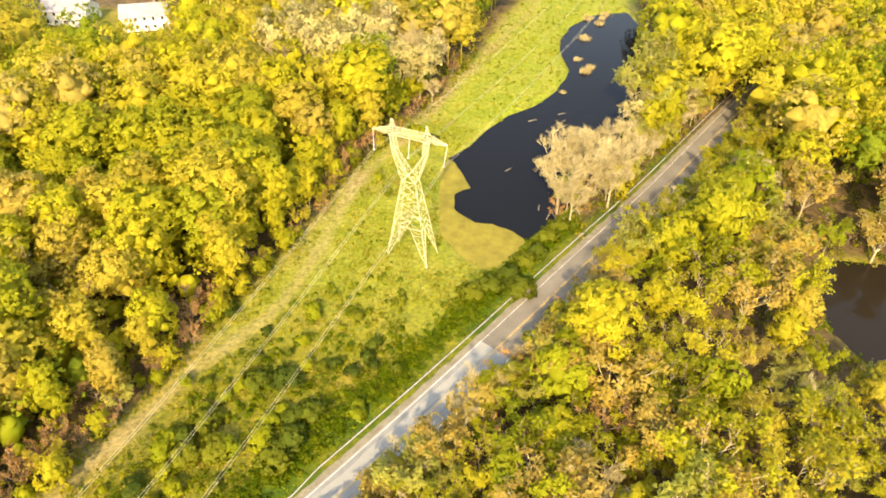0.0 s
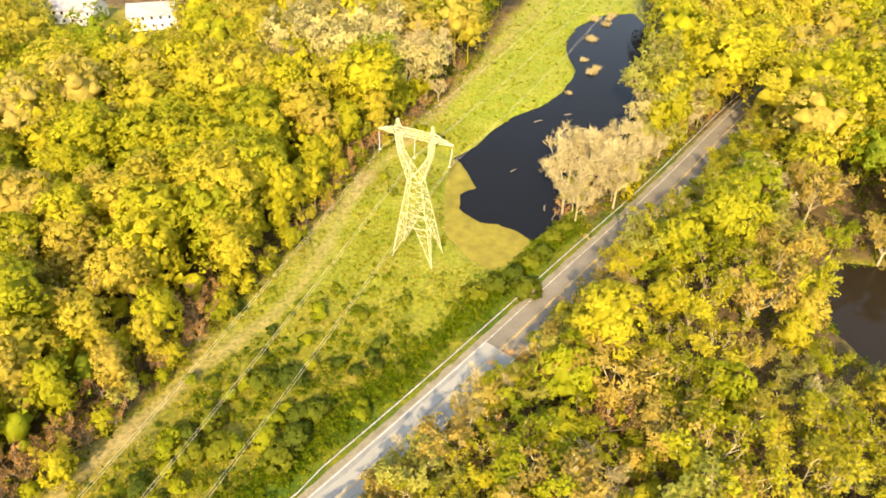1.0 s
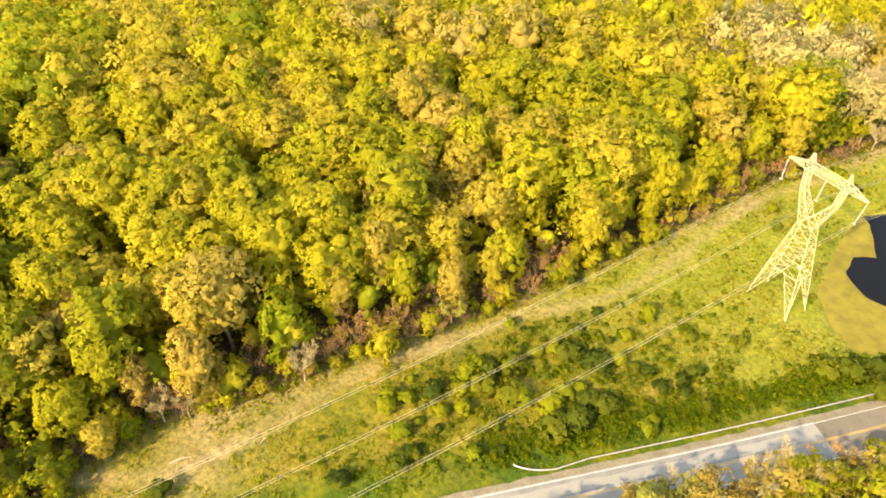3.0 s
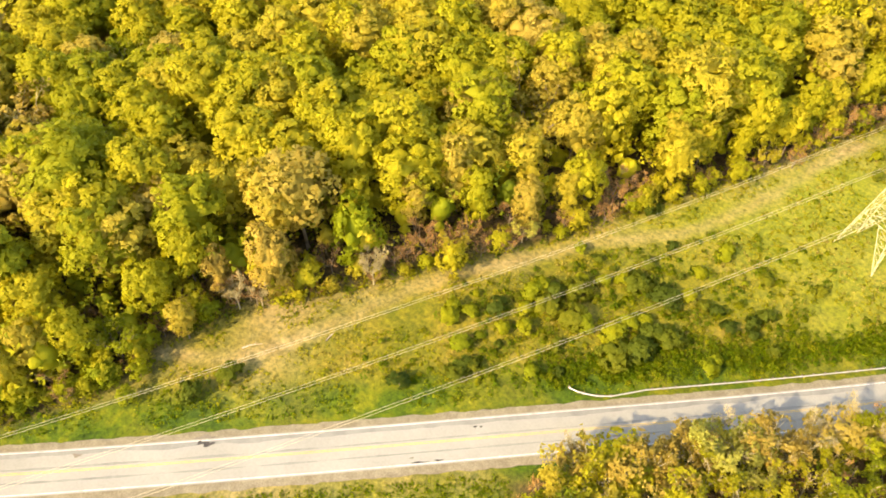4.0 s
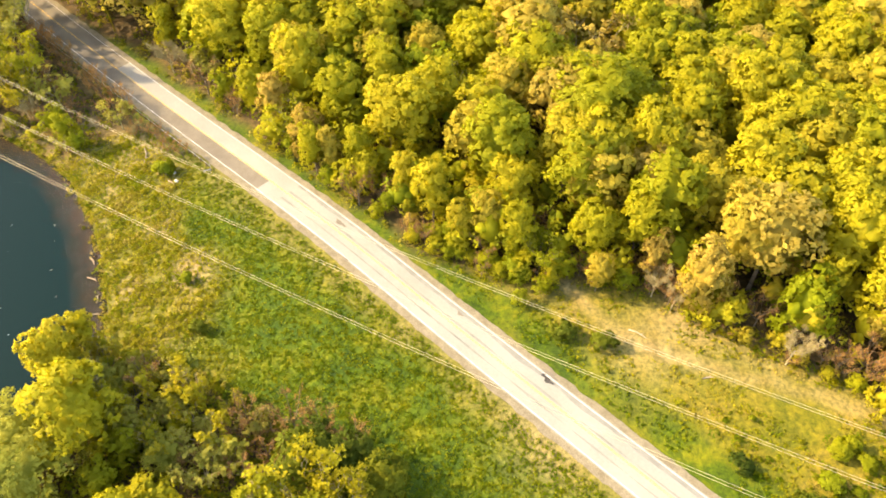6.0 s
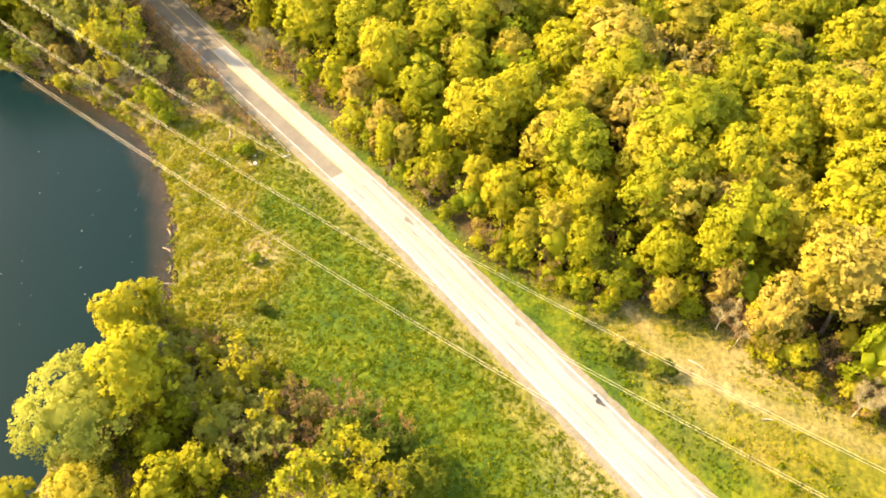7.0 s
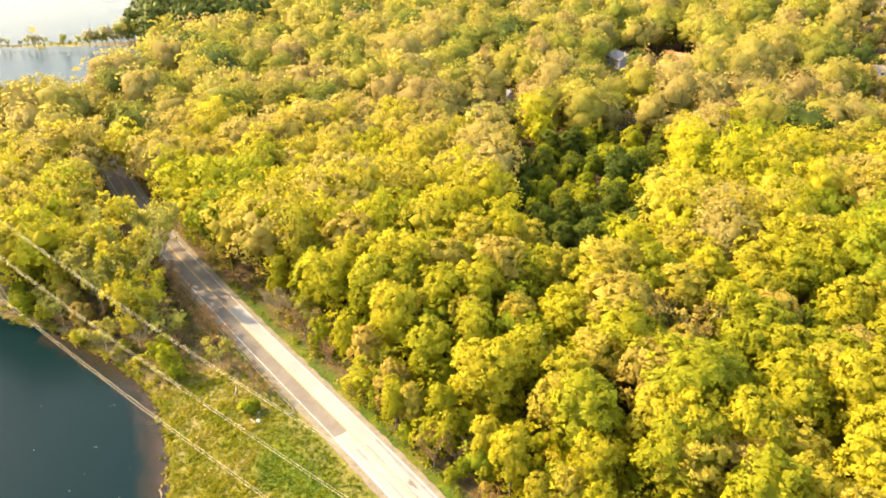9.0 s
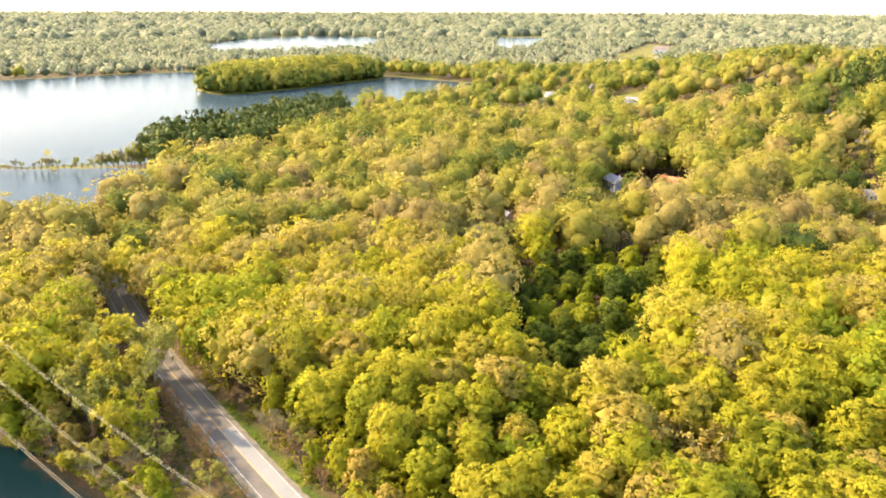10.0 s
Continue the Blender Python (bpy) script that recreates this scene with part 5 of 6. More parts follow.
# thin bare trees on the causeway between the two waters
for i, (x, y) in enumerate(catmull([(-404, -390), (-414, -366), (-424, -334), (-432, -316), (-440, -303)], 3.4)):
    grown_up = smooth(-345, -318, y)
    if r.random() < 0.45 + 0.5 * grown_up:
        plant((PALES[0], BARES[1], FEATHERY[3])[i % 3], x + r.uniform(-1.5, 1.5), y + r.uniform(-1, 1), (0.62 if i % 3 == 0 else 0.9) * (r.uniform(0.5, 0.8) + 0.4 * grown_up), r.uniform(0.55, 0.75))
    plant((FEATHERY[1], FEATHERY[4], FEATHERY[3])[i % 3], x + r.uniform(-1.5, 1.5), y + r.uniform(-1, 1), r.uniform(0.15, 0.35) + 0.35 * grown_up, r.uniform(0.8, 1.1))
for i, (x, y) in enumerate(((-444, -300), (-450, -304), (-447, -310), (-455, -300), (-441, -297), (-436, -306))):
    plant(FEATHERY[(1, 3)[i % 2]], x, y, r.uniform(0.8, 1.1), 0.8)

# ---------------------------------------------------------------- undergrowth, weeds and bushes
def tufts(name, spots, tops, radius, per, size, label, seed, tint, lift=0.75):
    """Low leafy clumps, each a handful of leaf triangles, in one mesh."""
    r = np.random.default_rng(seed)
    n = len(spots)
    z = height(spots[:, 0], spots[:, 1])
    c = np.repeat(np.c_[spots, z], per, 0)
    d = r.normal(0, 1, (n * per, 3))
    d[:, 2] = np.abs(d[:, 2]) + 0.2
    d /= np.linalg.norm(d, axis=1, keepdims=True)
    rad, top = np.repeat(radius, per), np.repeat(tops, per)
    c = c + d * np.stack([rad, rad, top], 1) * r.uniform(0.6, 1.05, (n * per, 1))
    up = d * (1.2 - lift) + (0, 0, lift)
    v, soft = leaf_triangles(c, up / np.linalg.norm(up, axis=1, keepdims=True), size, 0.05, r)
    ob = mesh_object(name, v, loose(v), SHRUB_JOINED, tint=np.repeat(np.repeat(tint, per), 3), normals=soft)
    return tagged(ob, label, "undergrowth", kind="stuff")


r = np.random.default_rng(21)
q = np.stack([r.uniform(-150, 80, 150000), r.uniform(-100, 290, 150000)], 1)
fd, ld, rdist = signed(FIELD, *q.T), signed(LAWN, *q.T), distance(ROAD_LINE, *q.T)
wd = np.minimum(np.minimum(signed(POND, *q.T), signed(LAKE_A, *q.T)), signed(BOG, *q.T))
scrub = waves(q[:, 0], q[:, 1], 9, 2.5) + 0.6 * waves(q[:, 0], q[:, 1], 4, 6.0)
meadow = (fd < 1) & (rdist > 6.3) & (wd > 0.4) & (distance(TRACK_LINE, *q.T) > 2.0)
far_part = q[:, 1] > 185
m1 = meadow & (scrub > -0.35) & ~far_part & (r.random(len(q)) < 0.75)
m2 = (ld < 0) & (rdist > 6.0) & (wd > 0.4) & (r.random(len(q)) < 0.6)
g2 = np.stack([r.uniform(-130, -22, 24000), r.uniform(-92, 46, 24000)], 1)
g2 = g2[(signed(LAWN, *g2.T) < 0.5) & (distance(ROAD_LINE, *g2.T) > 6.3) & (signed(LAKE_A, *g2.T) > 0.3)]
m3 = (fd < 3) & (wd > 0) & far_part & (r.random(len(q)) < 0.15)
w = q[m1]
tall = 0.25 + 0.5 * np.clip(scrub[m1], 0, 1) * r.random(len(w))
tufts("meadow_weeds", w, tall, 0.3 + 0.5 * r.random(len(w)), 4, 0.24, "rank yellow-green weeds and straw of the meadow", 31, np.clip(0.58 + 0.3 * waves(w[:, 0], w[:, 1], 7, 1.2) + r.normal(0, 0.18, len(w)) - 0.45 * smooth(16, 9, distance(ROAD_LINE, *w.T)), 0, 1))
w = np.concatenate([q[m2], g2])
rough = np.clip(smooth(24, 14, signed(LAKE_A, *w.T) + 5 * waves(w[:, 0], w[:, 1], 9, 6.0)) * (0.6 + 0.5 * waves(w[:, 0], w[:, 1], 4, 2)), 0, 1)
tufts("lawn_grass", w, 0.12 + 0.6 * rough * r.random(len(w)), 0.35 + 0.3 * r.random(len(w)), 6, 0.22, "thick green grass by the road", 32, np.clip(0.15 + 0.6 * rough + 0.13 * waves(w[:, 0], w[:, 1], 2.2, 4.0) + r.normal(0, 0.12, len(w)), 0, 1))
w = q[m3]
tufts("marsh_grass", w, np.full(len(w), 0.3), 0.5 + 0.4 * r.random(len(w)), 5, 0.3, "pale green marsh grass along the pond", 33, np.clip(0.45 + r.normal(0, 0.15, len(w)), 0, 1))
# undergrowth below the nearest trees
q = np.stack([r.uniform(-230, 140, 60000), r.uniform(-170, 240, 60000)], 1)
od, rad_ = openness(*q.T), np.hypot(*q.T)
hq = heading(*q.T)
ok = (od > -1.5) & (od < 26) & (rad_ > 28) & (rad_ < 230) & (hq > -48) & (hq < 140) & (waves(q[:, 0], q[:, 1], 8, 9.0) > -0.35) & (distance(ROAD_LINE, *q.T) > 6.2) & ~in_house_yard(q)
ok &= r.random(len(q)) < np.where(od < 10, 0.85, 0.4)
w = q[ok]
tufts("undergrowth", w, 0.6 + 1.6 * r.random(len(w)) ** 2, 0.5 + 0.9 * r.random(len(w)), 12, 0.3, "tangled spring undergrowth at the wood's foot", 34, np.clip(0.45 + r.normal(0, 0.3, len(w)), 0, 1), 0.4)


def bush_model(seed, label):
    ob = empty_thing("bush", 0, 0, 0, label, "bush", "bushes of the meadow")
    v, soft, c = crown_leaves(seed, 2.6, 0.1, 2.0, 560, 0.24, 8, level=1)
    tv, tf = trunk_and_limbs(seed, 1.6, 0.05, c[:5], 4)
    mesh_object("stem", tv, tf, BARK, True, parent=ob)
    mesh_object("foliage", v, loose(v), LEAVES_DARK if seed % 2 else LEAVES_GREEN, parent=ob, normals=soft)
    return ob


BUSHES = [bush_model(301 + i, lab) for i, lab in enumerate(("round green bush standing alone in the meadow", "mid-green bush in the rank grass", "fresh green bush in spring leaf", "small leafy green bush in the meadow"))]
MODELS = (*MODELS, *BUSHES)
plant_rows([BUSHES[0], BUSHES[2]], [(-73.6, 16.8, 1.35, 1.1), (-71.8, 23.2, 1.35, 1.1)])
plant_rows(BUSHES, [ (-7.8, 108.7, 0.9, 1.0), (-15.3, 153.4, 1.0, 1.0), (-13, 147.7, 0.9, 1.1), (-6, 173, 1.9, 1.2), (-3, 171, 1.5, 1.2),
                    (-111.4, -65.7, 1.3, 1.2), (-72, -47.6, 0.9, 1.2), (-82.8, -52.8, 0.8, 1.2)])


def scrubbiness(x, y):
    """Where brambles and weeds stand thick in the meadow."""
    s = np.exp(-((x + 30) ** 2 + (y - 80) ** 2) / 260) + np.exp(-((x + 12) ** 2 + (y - 88) ** 2) / 300) + np.exp(-((x + 46) ** 2 + (y - 66) ** 2) / 160)
    return s + 0.5 * np.exp(-((x + 22) ** 2 + (y - 100) ** 2) / 200) + 0.35 * np.exp(-((x + 45) ** 2 + (y - 45) ** 2) / 120) + 0.03


q = np.stack([r.uniform(-90, 30, 9000), r.uniform(-5, 190, 9000)], 1)
ok = (signed(FIELD, *q.T) < -0.5) & (signed(POND, *q.T) > 0.8) & (distance(TRACK_LINE, *q.T) > 2.5) & (distance(ROAD_LINE, *q.T) > 7.5)
ok &= r.random(len(q)) < 0.9 * scrubbiness(*q.T) * (0.35 + smooth(-0.3, 0.4, waves(q[:, 0], q[:, 1], 4.5, 8.0)))
w = q[ok]
big = r.random(len(w)) ** 2
tufts("brambles", w, 0.6 + 1.5 * big, 0.6 + 0.9 * big, 40, 0.2, "brambles and tall weeds in the meadow", 35, np.clip(0.17 + r.normal(0, 0.2, len(w)), 0, 1), 0.15)
band = stretch(FINE_ROAD, (-26, 54), (40, 131))
q = np.repeat(beside(band, 11.0), 14, 0) + r.normal(0, 1.7, (len(band) * 14, 2))
q = q[(distance(ROAD_LINE, *q.T) > 7.6) & (signed(POND, *q.T) > 1)]
tufts("rank_greenery", q, 0.4 + 0.6 * r.random(len(q)), 0.5 + 0.5 * r.random(len(q)), 22, 0.2, "rank dark-green weeds behind the guardrail", 36, np.clip(0.07 + r.normal(0, 0.1, len(q)), 0, 1), 0.35)
made = 0
while made < 56:
    x, y = r.uniform(-60, 20), r.uniform(36, 160)
    if signed(FIELD, x, y) < -1 and signed(POND, x, y) > 1 and distance(ROAD_LINE, x, y) > 8 and distance(TRACK_LINE, x, y) > 3 and r.random() < scrubbiness(x, y):
        plant(BUSHES[r.integers(4)], x, y, r.uniform(0.45, 1.25), r.uniform(0.9, 1.4))
        made += 1
# the taller bushes of the bramble patch
plant_rows([BUSHES[0], BUSHES[2]], [(-33.1, 86.5, 1.5, 1.3), (-27.7, 87.5, 1.4, 1.4), (-41.7, 70.9, 1.5, 1.3), (-37.2, 71.8, 1.6, 1.2), (-27.4, 70.7, 1.4, 1.5),
                                    (-24.5, 74.4, 1.4, 1.4), (-40.5, 77.7, 1.5, 1.2), (-48.7, 64.6, 1.2, 1.2), (-21.9, 79.8, 1.4, 1.3), (-25.3, 79.0, 1.1, 1.5)])
plant_rows([BUSHES[1], BUSHES[3]], [(-30.3, 74.2, 1.3, 1.4), (-25.0, 91.0, 1.0, 1.1), (-54.6, 59.0, 1.2, 1.0), (-41.8, 64.7, 1.1, 1.1), (-25.5, 105.1, 1.2, 1.1),
                                    (-46.1, 86.9, 1.0, 1.0), (-29.1, 77.8, 1.2, 1.3), (-45.5, 74.2, 1.2, 1.1)])
# the green thicket between pond and road
for x, y in ((19, 121), (15, 116.5), (22, 125), (11, 113), (25, 130), (7, 110.5), (28, 134), (17, 112)):
    plant(BUSHES[0], x, y, r.uniform(1.0, 1.6), 1.4)


# reed islets and driftwood in the pond, pale stones on its bank
def reed_islet(x, y, wide, tall):
    ob = empty_thing("reed_islet", x, y, -0.55, "pale straw reed clump standing in the pond", "reeds", "reed islets")
    rr = np.random.default_rng(int(abs(x * 37 + y * 11)))
    n = int(150 * wide)
    p = np.c_[rr.normal(0, wide * 0.33, (n, 2)), np.zeros(n)]
    top = p + np.c_[rr.normal(0, 0.3, (n, 2)), tall * rr.uniform(0.5, 1.1, n)]
    s = np.c_[rr.normal(0, 0.09, (n, 2)), np.zeros(n)]
    v = np.stack([p - s, p + s, top], 1).reshape(-1, 3)
    mesh_object("reed_clump", v, loose(v), TWIGS, parent=ob)
    return ob


for x, y, wide, tall in ((50.8, 244, 2.6, 1.2), (46.9, 217.8, 2.2, 1.6), (49, 220.5, 1.5, 1.4), (45.8, 227, 1.4, 0.9), (54.6, 262, 2.6, 1.2), (58, 257, 2.0, 1.2), (60, 262, 1.6, 1.0), (38, 203.5, 1.2, 0.8), (62, 266, 2.2, 1.1)):
    reed_islet(x, y, wide, tall)


def drift_log(x, y, z, turn, long, thick, label):
    v, f = tube([(-long / 2, 0, 0), (-long * 0.1, 0.06 * long, 0.05), (long * 0.2, 0.02 * long, 0.08), (long / 2, -0.05 * long, 0.12)], [thick, thick * 0.9, thick * 0.7, thick * 0.3], 6)
    v2, f2 = tube([(long * 0.1, 0.03 * long, 0.05), (long * 0.25, 0.14 * long, 0.3)], [thick * 0.5, thick * 0.2], 5)
    v, f = joined([(v, f), (v2, f2)])
    ob = mesh_object("drift_log", v, f, DEAD_WOOD, True)
    ob.matrix_world = pose(x, y, z, 0, 0, turn)
    return tagged(ob, label, "log", "dead logs")


for x, y, turn, long in ((27, 186, 20, 3.0), (33, 176, 35, 4.0), (40, 170, 15, 3.0), (26.5, 140, 60, 3.2), (24.5, 143.5, 80, 2.4), (36, 190, 10, 2.2), (18, 160, 40, 2.0)):
    drift_log(x, y, -0.5, turn, long, 0.09, "bleached branch floating in the pond")
for x, y, turn, long in ((-82.7, -71, 70, 2.4), (-78, -68.3, 20, 2.0), (-74.6, -67.5, 100, 2.6), (-72.5, -67.2, 50, 1.6), (-87, -72.5, 40, 2.0)):
    drift_log(x, y, -0.4, turn, long, 0.13, "pale driftwood on the lake's edge")
for x, y, turn, long in ((-113, -66.2, 30, 4.0), (-108.8, -63.6, 55, 2.5), (-117, -72, 20, 5.0), (-74.5, 29.5, 60, 3.5), (-66, 40, 100, 2.0), (84, 117, 20, 3.0)):
    drift_log(x, y, float(height(x, y)) + 0.12, turn, long, 0.16, "pale fallen branch in the rough grass")


def stone(x, y, s, label):
    bm = bmesh.new()
    bmesh.ops.create_icosphere(bm, subdivisions=2, radius=s)
    rr = np.random.default_rng(int(abs(x * 13 + y * 7)))
    for q in bm.verts:
        q.co = Vector((q.co.x * 1.2, q.co.y * 0.9, q.co.z * 0.65)) * float(1 + rr.normal(0, 0.1))
    ob = part("stone", bm, PALE_STONE, None)
    ob.location = (x, y, float(height(x, y)) + s * 0.2)
    return tagged(ob, label, "stone", "pale stones")


for x, y, s in ((28.6, 136.7, 0.7), (29.8, 138, 0.4), (-109.5, -62.8, 0.5), (-112, -64, 0.35), (86, 212, 1.0), (88, 214, 0.8), (85, 214.5, 0.9), (89, 211, 0.6), (84, 211, 0.6)):
    stone(x, y, s, "pale weathered stone on the bank")

# rough scrub on the bank by the lake, foam flecks on its water
q = np.stack([r.uniform(-125, -60, 5000), r.uniform(-92, -35, 5000)], 1)
sd = signed(LAKE_A, *q.T)
q = q[(signed(LAWN, *q.T) < 1) & (sd > 0.2) & (sd < 16 + 5 * waves(q[:, 0], q[:, 1], 6, 2.0)) & (distance(ROAD_LINE, *q.T) > 9) & (waves(q[:, 0], q[:, 1], 3.2, 5.0) > -0.15)]
tufts("bank_scrub", q, 0.3 + 0.7 * r.random(len(q)) ** 2, 0.4 + 0.6 * r.random(len(q)), 14, 0.2, "pale scrub and weeds on the lake bank", 37, np.clip(0.52 + 0.3 * waves(q[:, 0], q[:, 1], 4, 3.0) + r.normal(0, 0.14, len(q)), 0, 1))
q = np.stack([r.uniform(-110, -55, 34), r.uniform(-118, -76, 34)], 1)
q = q[signed(LAKE_A, *q.T) < -3]
pieces = []
for x, y in q:
    k = r.uniform(0.04, 0.085)
    a = np.arange(6) * math.pi / 3 + r.uniform(0, 1)
    ring = np.c_[x + k * np.cos(a) * 1.3, y + k * np.sin(a), np.full(6, -0.53)]
    pieces.append((np.concatenate([ring, ring * (1, 1, 0) + (0, 0, -0.5)]), np.array([(0, 1, 2, 3), (0, 3, 4, 5), *((j, j + 6, (j + 1) % 6 + 6, (j + 1) % 6) for j in range(6))])))
v, f = joined(pieces)
tagged(mesh_object("foam_flecks", v, f, WHITE_LINE), "white foam flecks scattered on the lake water", "foam", kind="stuff")

q = np.stack([r.uniform(-68, -26, 2600), r.uniform(-68, -18, 2600)], 1)
q = q[(signed(LAWN, *q.T) > -1.5) & (signed(LAKE_A, *q.T) > 0.5) & (q[:, 1] < -20)]
tufts("thicket_undergrowth", q, 0.5 + 1.2 * r.random(len(q)), 0.5 + 0.6 * r.random(len(q)), 13, 0.27, "olive and brown undergrowth of the lakeside thicket", 38, np.clip(0.5 + 0.2 * waves(q[:, 0], q[:, 1], 5, 2) + r.normal(0, 0.22, len(q)), 0, 1))

line = stretch(catmull(LAKE_A, 0.5, True), (-133.4, -143), (-66, -64))
q = np.repeat(line, 5, 0) + r.normal(0, 1.0, (len(line) * 5, 2))
sd = signed(LAKE_A, *q.T)
q = q[(sd > -0.9) & (sd < 2.6) & (waves(q[:, 0], q[:, 1], 2.4, 3.0) > -0.3)]
tufts("shore_growth", q, 0.3 + 0.6 * r.random(len(q)), 0.35 + 0.4 * r.random(len(q)), 9, 0.2, "brown and yellow-green growth along the lake's edge", 39, np.clip(0.62 + r.normal(0, 0.28, len(q)), 0, 1))

# ---------------------------------------------------------------- power line
def beam(a, b, r=0.07):
    return tube([a, b], [r * 0.82, r * 0.82], 4)


def lattice(corners_a, corners_b, panels, r=0.09, rb=0.05, lo_cap=False):
    """A four-legged lattice between two quadrilaterals: legs, rings and crossed braces."""
    A, B = np.array(corners_a, float), np.array(corners_b, float)
    pieces = [beam(a, b, r) for a, b in zip(A, B)]
    for k in range(panels):
        p, q = A + (B - A) * k / panels, A + (B - A) * (k + 1) / panels
        for i in range(4):
            j = (i + 1) % 4
            pieces.append(beam(p[i], q[j], rb))
            pieces.append(beam(p[j], q[i], rb))
            pieces.append(beam(q[i], q[j], rb))
    return joined(pieces)


def rect(cx, cy, z, a, b):
    return [(cx - a, cy - b, z), (cx + a, cy - b, z), (cx + a, cy + b, z), (cx - a, cy + b, z)]


def power_tower(x, y, turn):
    """Lattice tower: splayed legs, waist, two masts in a V, a long cross-arm with pointed ends."""
    ob = empty_thing("transmission_tower", x, y, 0, "pale galvanised steel lattice power-line tower in the meadow", "power tower", "power towers")
    def add(name, vf, mat=STEEL, label=""):
        o = mesh_object(name, vf[0] * 0.985, vf[1], mat, parent=ob)
        return tagged(o, label) if label else o
    base, knee, waist = rect(0, 0, 0, 5.0, 3.1), rect(0, 0, 9.5, 3.45, 2.15), rect(0, 0, 20.6, 1.6, 0.95)
    for i in range(4):  # each leg, a slim lattice of its own up to the knee
        foot, top = np.array(base[i]), np.array(knee[i])
        j, h = (i + 1) % 4, (i - 1) % 4
        ta, tb = top + (np.array(knee[j]) - top) * 0.42, top + (np.array(knee[h]) - top) * 0.42
        pieces = [beam(foot - (0, 0, 0.4), top, 0.11), beam(foot, ta, 0.075), beam(foot, tb, 0.075)]
        for k in range(1, 6):
            f = k / 6
            pieces += [beam(foot + (top - foot) * f, foot + (ta - foot) * f, 0.05), beam(foot + (top - foot) * f, foot + (tb - foot) * f, 0.05),
                       beam(foot + (top - foot) * f, foot + (ta - foot) * (f + 0.16), 0.05), beam(foot + (top - foot) * f, foot + (tb - foot) * (f + 0.16), 0.05)]
        add("leg", joined(pieces))
    ring = [beam(knee[i], knee[(i + 1) % 4], 0.09) for i in range(4)]
    struts = joined([beam((-1.6, k, 20.6), (1.6, k, 20.6), 0.08) for k in (-0.95, 0.95)] + [beam((s * 1.6, k, 20.6), (-s * 0.1, k, 22.4), 0.07) for k in (-0.95, 0.95) for s in (-1, 1)])
    add("body", joined([lattice(knee, waist, 4, 0.095, 0.045), joined(ring), struts]))
    for s in (-1, 1):  # each mast leans out from the waist and stands upright above its bend
        low = [(s * 1.6, -0.95, 20.6), (s * 0.1, -0.95, 22.4), (s * 0.1, 0.95, 22.4), (s * 1.6, 0.95, 20.6)]
        bend = [(s * 3.75, -0.7, 27.0), (s * 3.0, -0.7, 27.2), (s * 3.0, 0.7, 27.2), (s * 3.75, 0.7, 27.0)]
        up = [(s * 4.3, -0.6, 31.0), (s * 3.4, -0.6, 31.0), (s * 3.4, 0.6, 31.0), (s * 4.3, 0.6, 31.0)]
        add("mast", joined([lattice(low, bend, 4, 0.085, 0.04), lattice(bend, up, 3, 0.08, 0.04)]))
        add("peak", lattice([(s * 4.3, -0.6, 32.3), (s * 3.4, -0.6, 32.3), (s * 3.4, 0.6, 32.3), (s * 4.3, 0.6, 32.3)], rect(s * 3.85, 0, 34.3, 0.15, 0.15), 2, 0.06, 0.04))
    add("cross_arm", lattice([(-4.3, -0.6, 31.0), (-4.3, 0.6, 31.0), (-4.3, 0.6, 32.3), (-4.3, -0.6, 32.3)], [(4.3, -0.6, 31.0), (4.3, 0.6, 31.0), (4.3, 0.6, 32.3), (4.3, -0.6, 32.3)], 6, 0.085, 0.04))
    for s in (-1, 1):
        add("arm_tip", lattice([(s * 4.3, -0.6, 31.0), (s * 4.3, 0.6, 31.0), (s * 4.3, 0.6, 32.3), (s * 4.3, -0.6, 32.3)], [(s * 8.3, -0.06, 31.0), (s * 8.3, 0.06, 31.0), (s * 8.3, 0.06, 31.15), (s * 8.3, -0.06, 31.15)], 3, 0.07, 0.04))
    for off in (-8.24, 0.0, 8.24):
        end = off * 0.965 - 0.38
        pieces = [tube([(off, 0, 31.0), (end, 0, 26.1)], [0.03, 0.03], 5)]
        for k in range(11):
            z = 30.2 - k * 0.33
            x_ = off + (end - off) * (31 - z) / 5
            pieces.append(tube([(x_, 0, z), (x_, 0, z - 0.05), (x_, 0, z - 0.1)], [0.05, 0.12, 0.06], 6))
        pieces.append(tube([(end - 0.25, 0, 26.0), (end + 0.25, 0, 26.0)], [0.09, 0.09], 5))
        add("insulator", joined(pieces), GLASSY, "string of grey disc insulators")
    ob.rotation_euler = (0, 0, radians(turn))
    return ob


ARM = LINE_ANGLE + 90
tower = power_tower(TOWER[0] + 0.1, TOWER[1] - 0.75, ARM + 1.5)
SPAN = 305.0
u = np.array((math.cos(radians(LINE_ANGLE)), math.sin(radians(LINE_ANGLE))))
n_ = np.array((-u[1], u[0]))
next_tower = np.array(TOWER) + u * SPAN
prev_tower = np.array(TOWER) - u * SPAN
copy_thing(tower, pose(*next_tower, 0, 0, 0, ARM))
copy_thing(tower, pose(*prev_tower, 0, 0, 0, ARM))


def hung_wire(name, a, b, z0, z1, sag, off, r, label):
    s = np.linspace(0, 1, 49)
    p = np.array(a)[None] * (1 - s)[:, None] + np.array(b)[None] * s[:, None] + n_ * off
    z = z0 + (z1 - z0) * s - 4 * sag * s * (1 - s)
    v, f = tube(np.c_[p, z], np.full(49, r), 5)
    ob = mesh_object(name, v, f, WIRE, True)
    return tagged(ob, label, "power line", "power line wires")


